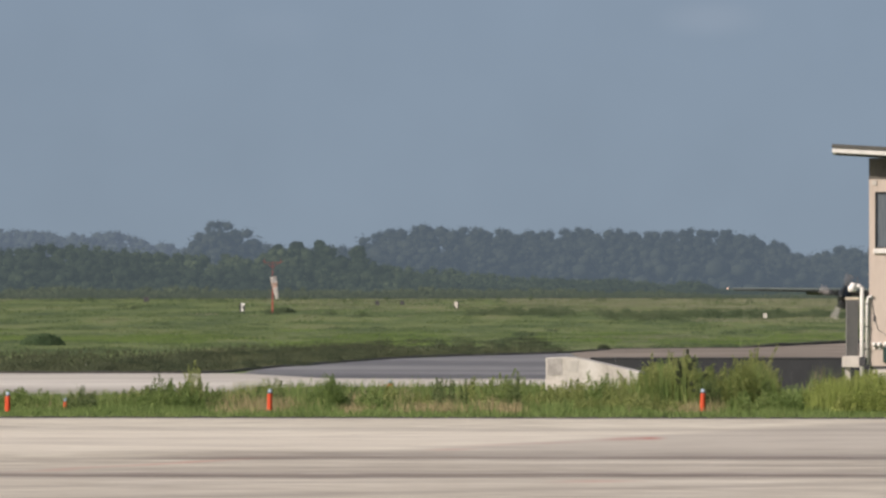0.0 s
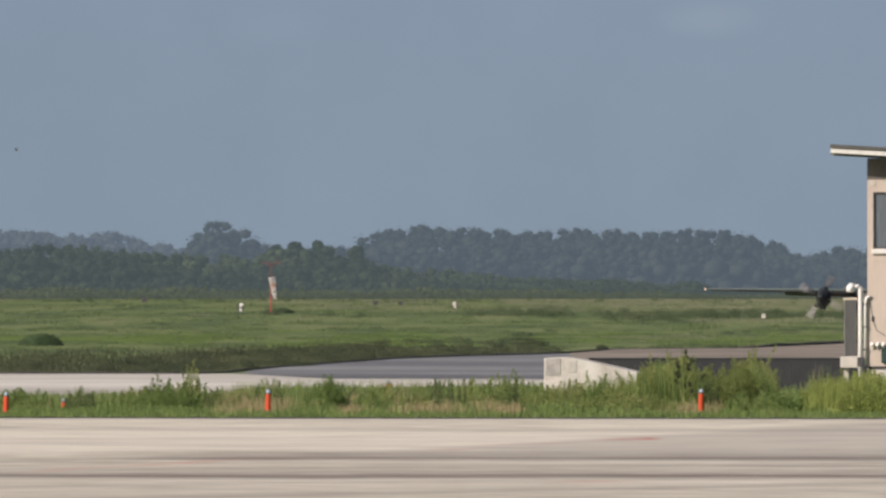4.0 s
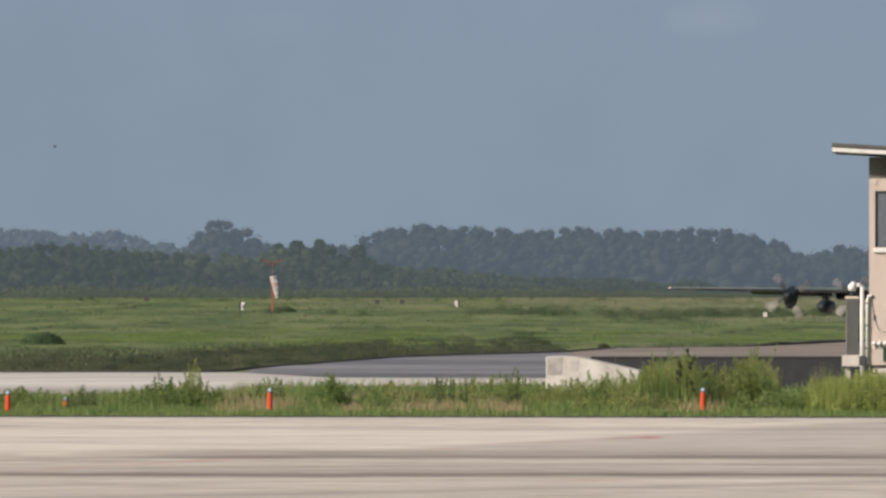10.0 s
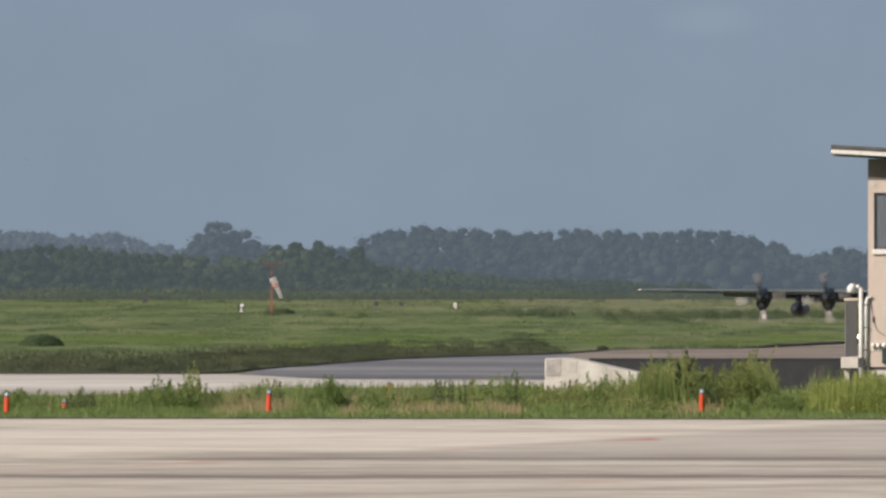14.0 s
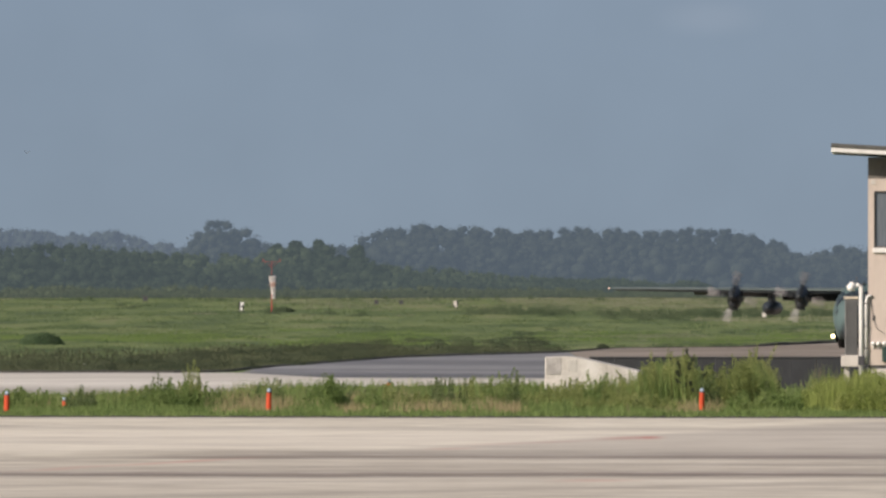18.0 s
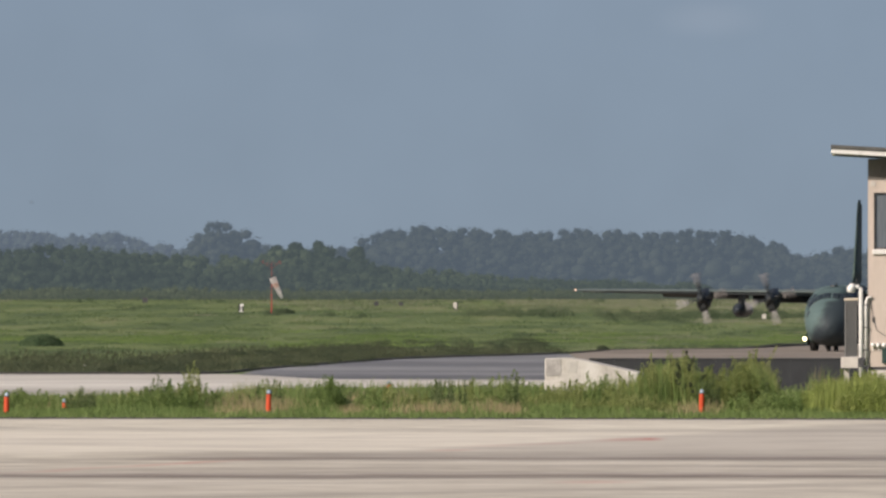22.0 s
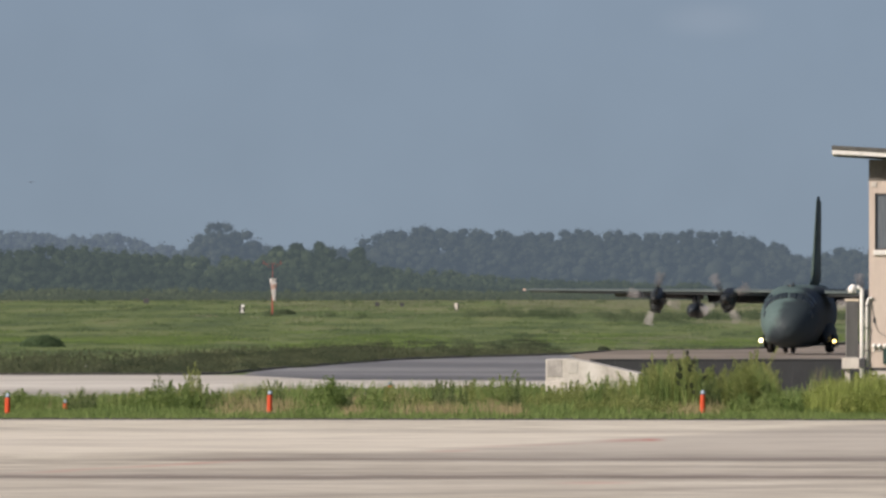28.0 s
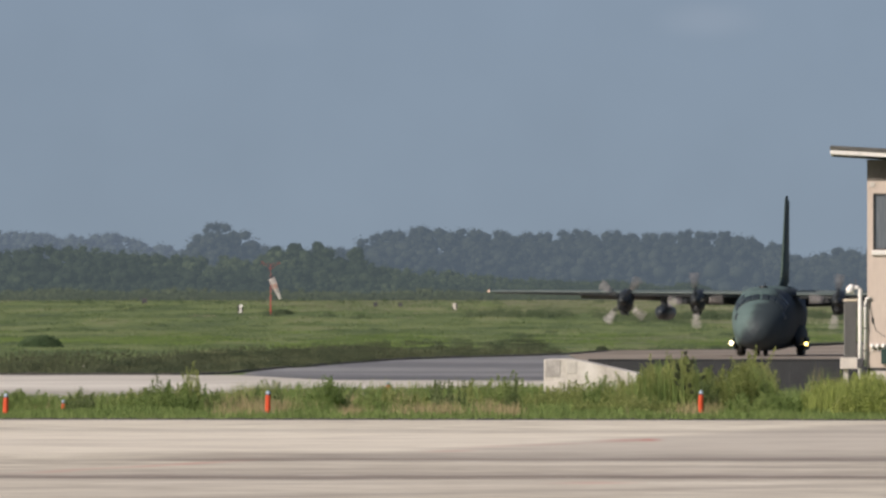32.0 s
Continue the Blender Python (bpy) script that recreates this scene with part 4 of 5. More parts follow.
        for x in (2.2, 5.5, 9, 13, 17, 19.4):
            le, c, t = wing_at(s * x)
            shade_strip.append(((le[0], le[1] - 0.03, le[2] - t * 0.27), 0.9, t * 0.52))
        part("low_edge_shade_strip", foil(shade_strip, "z"), M_DARK, ob, "dark strip for the shade under the leading edge", smooth=True)
        for x0, x1 in ((2.3, 6.9), (7.2, 13.6)):
            st = []
            for x in (x0, x1):
                le, c, t = wing_at(s * x)
                st.append(((le[0], le[1] + c * 0.74, le[2] - 0.10), c * 0.30, t * 0.28))
            bm = bmesh.new()
            rings = []
            for le, c, t in st:
                ring = foil_ring((0, 0, 0), c, t, "z")
                rot = Matrix.Rotation(radians(-30 if x0 < 5 else -20), 4, "X")
                rings.append([rot @ Vector(p) + Vector(le) for p in ring])
            part("flap", add_rings(bm, rings), M_DARK, ob, "lowered flap", smooth=True)
        le0, c0, t0 = wing_at(s * 13.9)
        le1, c1, t1 = wing_at(s * 19.4)
        part("aileron", foil([((le0[0], le0[1] + c0 * 0.76, le0[2]), c0 * 0.27, t0 * 0.3), ((le1[0], le1[1] + c1 * 0.76, le1[2]), c1 * 0.27, t1 * 0.3)], "z"), M_CAMO_GREY, ob)
        le, c, t = wing_at(20.2)
        part("wingtip_lamp", tube([(s * 19.93, le[1] + 0.32, 4.56), (s * 19.93, le[1] + 0.44, 4.56), (s * 19.93, le[1] + 0.7, 4.56)], [0.04, 0.07, 0.03], 10), M_TIP, ob, "lit wingtip lamp")
    rr = [[(w * math.copysign(abs(math.sin(t)) ** 0.9, math.sin(t)), y, 4.25 + (h if math.cos(t) > 0 else 0.3) * math.cos(t)) for t in (2 * math.pi * k / 28 for k in range(28))] for y, w, h in ((0.6, 0.5, 0.45), (1.4, 1.5, 0.58), (2.4, 2.0, 0.68), (5.5, 2.0, 0.70), (7.2, 1.7, 0.62), (8.6, 0.6, 0.5))]
    part("wing_fairing", add_rings(bmesh.new(), rr), M_CAMO, ob, smooth=True)
    # engines and propellers
    props = []
    for ex in (-10.15, -5.0, 5.0, 10.15):
        rr = []
        for y, w, lo, hi in ((0.30, 0.34, 3.50, 4.28), (0.55, 0.42, 3.22, 4.36), (1.1, 0.49, 3.00, 4.48), (2.2, 0.52, 3.04, 4.62), (3.6, 0.50, 3.30, 4.72), (5.2, 0.42, 3.76, 4.70), (6.4, 0.28, 4.08, 4.52)):
            rr.append([(ex + w * math.copysign(abs(math.sin(t)) ** 0.8, math.sin(t)), y, (lo + hi) / 2 - (0.11 if ex > 0 else 0) + (hi - lo) / 2 * math.copysign(abs(math.cos(t)) ** 0.85, math.cos(t))) for t in (2 * math.pi * k / 20 for k in range(20))])
        nac = part("nacelle", add_rings(bmesh.new(), rr), M_DARK, ob, smooth=True)
        part("air_intake", add_rings(bmesh.new(), [[(ex + 0.30 * math.sin(t) * k, y, 3.33 + 0.17 * k * math.cos(t)) for t in (2 * math.pi * i / 14 for i in range(14))] for y, k in ((0.36, 1.0), (0.30, 0.92), (0.42, 0.80))], cap=True), M_DARK, nac, "dark chin intake")
        part("oil_cooler", box((ex - 0.24, 0.9, 2.88), (ex + 0.24, 2.4, 3.14), 0.08), M_DARK, nac)
        part("exhaust", tube([(ex, 6.2, 4.3), (ex, 6.9, 4.28)], [0.24, 0.22], 12), M_STEEL, nac)
        pr = part("propeller", add_rings(bmesh.new(), [[(r * math.sin(t), y, r * math.cos(t)) for t in (2 * math.pi * k / 18 for k in range(18))] for y, r in ((-0.62, 0.03), (-0.52, 0.15), (-0.30, 0.27), (0.0, 0.34), (0.26, 0.35))]), M_DARK, ob, "four-bladed propeller with dark spinner", smooth=True)
        pr.matrix_basis = pose(ex, 0, HUB_Z - (0.11 if ex > 0 else 0))
        for k in range(4):
            for nm, mat, rows in (("blade_root", M_DARK, ((0.30, 0.17, 0.15, 60), (0.55, 0.24, 0.10, 52), (0.95, 0.36, 0.07, 42))),
                                  ("blade", M_BLADE, ((0.95, 0.32, 0.07, 42), (1.4, 0.35, 0.05, 33), (1.75, 0.33, 0.035, 28), (1.9, 0.29, 0.03, 26), (1.98, 0.20, 0.015, 25)))):
                rings = []
                for r, c, th, tw in rows:
                    t = radians(90 - tw)
                    ring = []
                    for i in range(10):
                        g = 2 * math.pi * i / 10
                        x, y = c / 2 * math.cos(g), th / 2 * math.sin(g)
                        ring.append((x * math.sin(t) + y * math.cos(t), x * math.cos(t) - y * math.sin(t), r))
                    rings.append(ring)
                bm = add_rings(bmesh.new(), rings)
                bmesh.ops.rotate(bm, verts=bm.verts, cent=(0, 0, 0), matrix=Matrix.Rotation(k * math.pi / 2, 3, "Y"))
                part(nm, bm, mat, pr, "pale metal propeller blade" if nm == "blade" else "black blade root", smooth=True)
        props.append((pr, ex))
    # drop tanks
    for s in (-1, 1):
        x = s * 7.55
        rr = []
        for y, r in ((0.9, 0.03), (1.15, 0.24), (1.7, 0.44), (2.6, 0.54), (4, 0.56), (7, 0.56), (9, 0.46), (10.6, 0.24), (11.6, 0.04)):
            rr.append([(x + r * math.sin(t), y, 3.06 + r * math.cos(t)) for t in (2 * math.pi * k / 20 for k in range(20))])
        tank = part("fuel_tank", add_rings(bmesh.new(), rr), M_TANK, ob, "dark blue-grey underwing fuel tank", smooth=True)
        part("pylon", box((x - 0.16, 2.9, 3.5), (x + 0.16, 6.2, 4.3), 0.05), M_DARK, tank)
    # tail
    part("fin", foil([((0, 13.4, 4.75), 6.8, 0.84), ((0, 14.9, 6.2), 5.3, 0.74), ((0, 16.4, 8.6), 4.3, 0.58), ((0, 17.9, 10.98), 3.0, 0.38), ((0, 18.4, 11.38), 2.2, 0.10)], "x"), M_FIN, ob, "tall dark green fin", smooth=True)
    part("rudder", foil([((0, 19.9, 5.1), 1.7, 0.22), ((0, 20.9, 11.05), 0.9, 0.14)], "x"), M_FIN, ob)
    part("dorsal_fillet", foil([((0, 11.0, 4.76), 4.5, 0.25), ((0, 14.2, 5.5), 2.0, 0.30)], "x"), M_FIN, ob, smooth=True)
    for s in (-1, 1):
        part("tailplane", foil([((0, 16.8, 4.50), 4.4, 0.42), ((s * 8.0, 18.2, 4.52), 2.2, 0.18)], "z"), M_CAMO_GREY, ob, smooth=True)
    return ob, props, wheels


PLANE, PROPS, WHEELS = aircraft()


# ---- the far field: grass, scrub, wind cone, signs ----
FIELD_EDGE = [(-90, 975), (-15.2, 980), (-12.2, 990), (-11, 1024), (-9.6, 1056), (-8.1, 1084), (-6.5, 1115), (-4.9, 1143), (-3.1, 1173), (-1.2, 1197), (0.7, 1209), (4.7, 1233), (8.9, 1263), (11, 1299), (13.3, 1343), (18.2, 1355), (22.8, 1365), (25.3, 1384), (28.2, 1415), (31, 1441), (33.5, 1468), (50, 1593), (72, 1733), (110, 1800)]


def field_edge(x):
    return np.interp(x, [p[0] for p in FIELD_EDGE], [p[1] for p in FIELD_EDGE])


def field_grass():
    """Tufts, as close together in depth as the eye sees them: thinner farther out."""
    rng = np.random.default_rng(41)
    n = 210000
    y = 5.1 / rng.uniform(5.1 / 3300, 5.1 / 975, n) ** 1.0
    x = rng.uniform(-1, 1, n) * (0.0275 * y)
    keep = y > field_edge(x) + 1
    x, y = x[keep], y[keep]
    P = np.stack([x, y, ground_z(y) - 0.03], 1)
    patch = np.array([noise.noise((a * 0.25, b * 0.012, 0)) for a, b in zip(x, y)])
    H = rng.uniform(0.06, 0.14, len(x)) * (1 + 0.7 * np.clip(patch, -0.5, 1)) * np.clip(y / 1500, 0.8, 1.6)
    tagged(part("field_grass", tri_grass("field_grass", P, H, H * rng.uniform(0.4, 0.8, len(x)), 0.4, M_GRASS)), "rough green meadow grass of the airfield", "grass", kind="stuff")


def rank_grass():
    """Rank grass in a broad belt along the taxiway, darkened for a cloud's shadow, thinning out towards the brown
    taxiway.
    """
    rng = np.random.default_rng(53)
    n = 110000
    x = rng.uniform(-44, 9, n)
    near = field_edge(x) + 1
    far = np.interp(x, [-44, -22, -12, -2, 4, 9], [1330, 1350, 1440, 1420, 1370, 1335]) + np.array([70 * noise.noise((a * 0.35, 3.0, 0)) + 90 * noise.noise((a * 0.11, 5.0, 0)) + 40 * noise.noise((a * 1.3, 8.0, 0)) for a in x])
    y = 1 / rng.uniform(1 / far, 1 / near)
    keep = rng.uniform(0, 1, n) < np.clip((far - y) / 380, 0.03, 1) * np.interp(x, [-34, -20, -14, -10, 2, 8], [0.42, 0.5, 0.75, 0.9, 0.55, 0.3])
    x, y = x[keep], y[keep]
    H = rng.uniform(0.14, 0.34, len(x))
    P = np.stack([x, y, np.full(len(x), -0.03)], 1)
    tagged(part("rank_grass", tri_grass("rank_grass", P, H, H * rng.uniform(0.3, 0.6, len(x)), 0.3, M_ROUGH)), "rank green-brown grass along the taxiway, darkened as under cloud shadow", "grass", kind="stuff")


def tussock_drifts():
    """Darker tussocks in long soft drifts all over the meadow."""
    rng = np.random.default_rng(61)
    n = 150000
    y = 5.1 / rng.uniform(5.1 / 2900, 5.1 / 1330, n)
    x = rng.uniform(-1, 1, n) * 0.0275 * y
    d = np.array([noise.noise((a * 0.16, b * 0.011, 11.0)) + 0.6 * noise.noise((a * 0.5, b * 0.02, 4.0)) for a, b in zip(x, y)])
    keep = (y > field_edge(x) + 25) & (rng.uniform(0, 1, n) < np.clip((d - 0.12) * 2.6, 0, 0.9))
    x, y = x[keep], y[keep]
    H = rng.uniform(0.10, 0.24, len(x)) * np.clip(y / 1700, 0.8, 1.4)
    P = np.stack([x, y, ground_z(y) - 0.03], 1)
    tagged(part("tussock_grass", tri_grass("tussock_grass", P, H, H * rng.uniform(0.3, 0.7, len(x)), 0.3, M_TUSSOCK)), "darker green tussock grass in drifts over the meadow", "grass", kind="stuff")


def lush_grass():
    """The greener middle of the meadow, in long drifts."""
    rng = np.random.default_rng(67)
    n = 120000
    y = 5.1 / rng.uniform(5.1 / 1850, 5.1 / 1385, n)
    x = rng.uniform(-1, 1, n) * 0.0275 * y
    d = np.array([noise.noise((a * 0.10, b * 0.006, 21.0)) + 0.5 * noise.noise((a * 0.4, b * 0.02, 14.0)) for a, b in zip(x, y)])
    d += np.interp(x, [-45, -8, 4, 20, 45], [0.25, 0.22, 0.15, 0.1, 0.05]) - np.abs(y - 1560) / 600
    keep = (y > field_edge(x) + 60) & (rng.uniform(0, 1, n) < np.clip(0.25 + d * 1.6, 0, 0.8))
    x, y = x[keep], y[keep]
    H = rng.uniform(0.08, 0.19, len(x))
    P = np.stack([x, y, ground_z(y) - 0.03], 1)
    tagged(part("lush_grass", tri_grass("lush_grass", P, H, H * rng.uniform(0.4, 0.8, len(x)), 0.35, M_LUSH)), "lush yellow-green grass in the middle of the meadow", "grass", kind="stuff")


field_grass()
rank_grass()
tussock_drifts()
lush_grass()


def dry_meadow():
    """Bleached grass in long drifts on the far side of the field."""
    rng = np.random.default_rng(43)
    n = 70000
    y = 5.1 / rng.uniform(5.1 / 3050, 5.1 / 2050, n)
    x = rng.uniform(-1, 1, n) * 0.0275 * y
    d = np.array([noise.noise((a * 0.03, b * 0.006, 2.0)) + 0.5 * noise.noise((a * 0.2, b * 0.02, 6.0)) for a, b in zip(x, y)]) + np.clip(x, -40, 40) * 0.007 + (y - 2600) * 0.0006
    keep = d > np.where((x > 8) & (y > 2350), -0.35, np.where(x > 8, -0.05, 0.06))
    x, y = x[keep], y[keep]
    fx, fy = rng.uniform(10, 82, 36000), 5.1 / rng.uniform(5.1 / 3040, 5.1 / 2480, 36000)
    far = np.array([noise.noise((a * 0.06, b * 0.008, 12.0)) for a, b in zip(fx, fy)]) > np.interp(fx, [10, 30, 60], [0.1, -0.2, -0.35])
    x, y = np.concatenate([x, fx[far]]), np.concatenate([y, fy[far]])
    # a yellowed margin along the far side of the brown taxiway
    mx = rng.uniform(9, 48, 24000)
    my = field_edge(mx) + 2 + 330 * rng.uniform(0, 1, 24000) ** 1.2
    thin = np.array([noise.noise((a * 0.12, b * 0.012, 7.0)) for a, b in zip(mx, my)]) > 0.0
    x, y = np.concatenate([x, mx[thin]]), np.concatenate([y, my[thin]])
    H = rng.uniform(0.10, 0.22, len(x)) * np.where(y < 2000, 0.6, 1.0)
    P = np.stack([x, y, ground_z(y) - 0.03], 1)
    tagged(part("dry_meadow_grass", tri_grass("dry_meadow_grass", P, H, H * rng.uniform(0.5, 1.0, len(x)), 0.25, M_BLEACHED)), "bleached dry grass at the far side of the field", "grass", kind="stuff")


dry_meadow()


def mound_leaves(rng, x, y, w, d, h, n):
    """Leaf points over a low flattened mound."""
    a, r = rng.uniform(0, 2 * np.pi, n), np.sqrt(rng.uniform(0, 1, n))
    px, py = x + w / 2 * r * np.cos(a), y + d / 2 * r * np.sin(a)
    pz = ground_z(py) + h * np.sqrt(np.clip(1 - r * r, 0, 1)) * rng.uniform(0.25, 1.05, n)
    return np.stack([px, py, pz], 1), np.stack([np.cos(a) * r, np.sin(a) * r - 0.3, np.full(n, 0.9)], 1)


def scrub():
    rng = np.random.default_rng(17)
    P, N, S = [], [], []

    def clump(x, y, w, d, h, n, leaf):
        p, q = mound_leaves(rng, x, y, w, d, h, n)
        for store, v in ((P, p), (N, q), (S, np.full(n, leaf))):
            store.append(v)

    # dense strip along the taxiway's edge
    for i in range(620):
        x = rng.uniform(-33, 9)
        y = field_edge(x) + 4 + 330 * rng.uniform(0, 1) ** 1.4 * (0.5 if x < -18 else 1.0)
        if noise.noise((x * 0.2, y * 0.01, 4.0)) < -0.22 or rng.uniform() < (0.8 if x < -20 else 0.0 if x < -5 else 0.55):
            continue
        clump(x, y, rng.uniform(1.2, 3.4), rng.uniform(4, 14), rng.uniform(0.15, 0.68) * (0.52 if x > -3 else 1.0), 280, 0.085)
    scrub_mesh(rng, P, N, S, M_SCRUB, "scrub", "dark green low scrub along the taxiway")
    for store in (P, N, S):
        store.clear()
    # scattered rows farther out: x from, x to, distance, height, count
    for x0, x1, y0, h, k in ((2.5, 17, 2300, 0.9, 70), (20, 29, 2150, 0.8, 40), (20, 58, 2230, 0.95, 230), (-24, -20, 2330, 0.7, 8), (-15, -10, 2250, 0.6, 8), (5.5, 8.2, 1610, 0.45, 6),
                             (-4, 5, 1440, 0.35, 14), (-56, -40, 2500, 0.6, 14), (-44, 0, 1900, 0.25, 10), (10, 44, 1800, 0.25, 12), (11, 13, 1352, 0.35, 4), (-80, 80, 2800, 0.9, 60)):
        for i in range(k):
            x = rng.uniform(x0, x1)
            if k > 60 or noise.noise((x * 0.35, y0 * 0.1, 1.0)) > -0.12:
                clump(x, y0 + rng.uniform(-90, 90), rng.uniform(0.8, 3.2), rng.uniform(3, 12), h * rng.uniform(0.3, 1.15), 130, 0.15)
    for i in range(70):
        x = rng.uniform(10, 46)
        clump(x, float(field_edge(x)) + rng.uniform(3, 9), rng.uniform(0.5, 1.6), rng.uniform(2, 5), rng.uniform(0.1, 0.32), 70, 0.1)
    scrub_mesh(rng, P, N, S, M_HEDGE, "low_hedge", "low green hedge rows and bushes out in the field")


def scrub_mesh(rng, P, N, S, mat, name, label):
    P, N, S = np.concatenate(P), np.concatenate(N), np.concatenate(S)
    s = S * rng.uniform(0.6, 1.5, len(S))
    tagged(part(name, leaves(name, P, N + rng.normal(0, 0.35, P.shape), s, s * 0.6, mat, True)), label, "scrub", kind="stuff")


scrub()


def turf_bank(x0, x1, step, edge, height, label):
    """A low dark bank where the turf meets the paving."""
    xs = [x0 + step * i for i in range(int((x1 - x0) / step) + 1)]
    bm = bmesh.new()
    rings = []
    for x in xs:
        y = float(edge(x))
        h = height * (1 + 0.45 * noise.noise((x * 0.8 / step, 0, 0))) * (float(np.interp(x, [11, 14, 23, 26, 31], [1, 0.25, 0.4, 1.7, 1.9])) if step == 1.0 else 1.0)
        rings.append([(x, y - 2.0, -0.05), (x, y - 1.6, h * 0.6), (x, y + 0.5, h), (x, y + 3.0, -0.05)])
    add_rings(bm, rings)
    tagged(part("turf_edge", bm, M_TURF_EDGE), label, "soil", kind="structure")


turf_bank(-90, 60, 1.0, field_edge, 0.12, "dark edge of the turf along the taxiway")
turf_bank(-22, 22, 0.4, lambda x: 654.0 - 0.14 * x, 0.07, "dark edge of the turf beside the apron")


def round_bush(x, y, w, h, seed, mat, label):
    rng = np.random.default_rng(seed)
    ob = empty("bush", pose(x, y, float(ground_z(y))), label, "bush", "bushes in the field")
    bm = bmesh.new()
    for i in range(7):
        a = rng.uniform(0, 6.28)
        add_tube(bm, [(0, 0, -0.05), (0.2 * w * math.cos(a), 0.2 * w * math.sin(a), h * 0.4), (0.38 * w * math.cos(a), 0.38 * w * math.sin(a), h * 0.75)], [0.03, 0.02, 0.008], 5)
    tagged(part("stalk_tangle", bm, M_BARK, ob), kind="stuff")
    P, N = mound_leaves(rng, 0, 0, w, w, h, 3600)
    P[:, 2] *= 1 + 0.22 * np.array([noise.noise((a * 1.6, b * 1.6, seed)) for a, b in P[:, :2]])
    s = 0.16 * rng.uniform(0.6, 1.4, len(P))
    part("foliage", leaves("foliage", P, N + rng.normal(0, 0.4, P.shape), s, s * 0.7, mat, True), mat, ob)


round_bush(-32.4, 1415, 3.6, 0.9, 3, M_BUSH_DARK, "dark round bush standing alone in the grass")
round_bush(-21.2, 2330, 3.2, 0.6, 5, M_HEDGE, "low dark bush beside the wind cone")
round_bush(12.2, 1328, 0.8, 0.26, 8, M_SCRUB, "small dark bush at the taxiway edge")


def wind_cone():
    y = 2300
    z = float(ground_z(y))
    ob = empty("wind_cone_mast", pose(-22.4, y, z), "red and white steel mast with a crossbar on top", "mast")
    part("footing", box((-0.3, -0.3, -0.1), (0.3, 0.3, 0.15), 0.03), M_GREY, ob)
    for i in range(5):
        part("mast_section", tube([(0, 0, 0.15 + i * 1.32), (0, 0, 0.15 + (i + 1) * 1.32)], (0.10, 0.08, 0.045, 0.034, 0.03)[i], 10), M_RED, ob)
    part("crossbar", tube([(-1.25, 0, 6.75), (1.25, 0, 6.75)], 0.018, 8), M_RED, ob)
    for s in (-1, 1):
        part("brace", tube([(0, 0, 6.1), (s * 0.9, 0, 6.72)], 0.018, 6), M_RED, ob)
        part("obstacle_lamp", tube([(s * 1.1, 0, 6.85), (s * 1.1, 0, 7.1)], [0.06, 0.04], 10), M_RED, ob)
    part("swivel_arm", tube([(0, -0.25, 4.92), (0, 0.15, 4.92)], 0.06, 8), M_GREY, ob)
    sock = empty("windsock", pose(-22.3, y - 0.4, z + 4.9), "pale windsock with a faded red band hanging half slack", "windsock")
    bands = ((0.0, 0.46, 0.85, 0.42, M_SOCK_W), (0.85, 0.42, 1.5, 0.34, M_SOCK_R), (1.5, 0.34, 2.3, 0.26, M_SOCK_W), (2.3, 0.26, 3.0, 0.18, M_SOCK_W))
    for z0, r0, z1, r1, mat in bands:
        bm = bmesh.new()
        rings = [[(r * math.cos(t), r * math.sin(t) * k, -zz) for t in (2 * math.pi * i / 16 for i in range(16))] for zz, r, k in ((z0, r0, 1), ((z0 + z1) / 2, (r0 + r1) / 2 * 1.04, 0.95), (z1, r1, 0.9))]
        add_rings(bm, rings, cap=False)
        bmesh.ops.solidify(bm, geom=list(bm.faces), thickness=0.02)
        part("cloth_band", bm, mat, sock, "faded red band" if mat is M_SOCK_R else "", smooth=True)
    part("hoop", add_rings(bmesh.new(), [[((0.46 + 0.03 * math.cos(g)) * math.cos(t), (0.46 + 0.03 * math.cos(g)) * math.sin(t), 0.03 * math.sin(g)) for g in (0, 1.57, 3.14, 4.71)] for t in (2 * math.pi * i / 20 for i in range(21))], cap=False), M_GREY, sock)
    return sock, y, z


SOCK, SOCK_Y, SOCK_Z = wind_cone()


def field_sign(x, y, w, h, marks, label, mat):
    z = float(ground_z(y))
    ob = empty("field_sign", pose(x, y, z), label, "sign", "signs in the field")
    for s in (-1, 1):
        part("leg", box((s * w * 0.32 - 0.05, -0.05, -0.1), (s * w * 0.32 + 0.05, 0.05, h * 0.3), 0.01), M_GREY, ob)
    part("panel", box((-w / 2, -0.15, h * 0.25), (w / 2, 0.15, h), 0.04), mat, ob)
    for x0, z0, x1, z1 in marks:
        part("bar", box((x0 * w, -0.165, z0 * h), (x1 * w, -0.15, z1 * h)), M_DARK, ob)


field_sign(-26.4, 2300, 0.7, 1.4, ((-0.5, 0.3, -0.2, 1.0), (-0.12, 0.55, 0.2, 0.64), (0.24, 0.3, 0.5, 0.8)), "white field sign with dark bars standing in grass", M_WHITE)
field_sign(1.9, 2420, 0.62, 1.15, ((0.2, 0.3, 0.5, 0.95), (-0.5, 0.25, -0.3, 0.5)), "small white box sign in the meadow", M_LEDGE)
field_sign(39.3, 2135, 0.5, 0.75, (), "small weathered grey box sign in the meadow", M_CONC)
field_sign(-45.6, 2690, 0.8, 1.0, (), "dark brown box far out in the meadow", M_GREY)
field_sign(-9.6, 2560, 0.6, 0.8, (), "small dark box far out in the meadow", M_GREY)
field_sign(-6.0, 2570, 0.6, 0.7, (), "small dark box far out in the meadow", M_GREY)
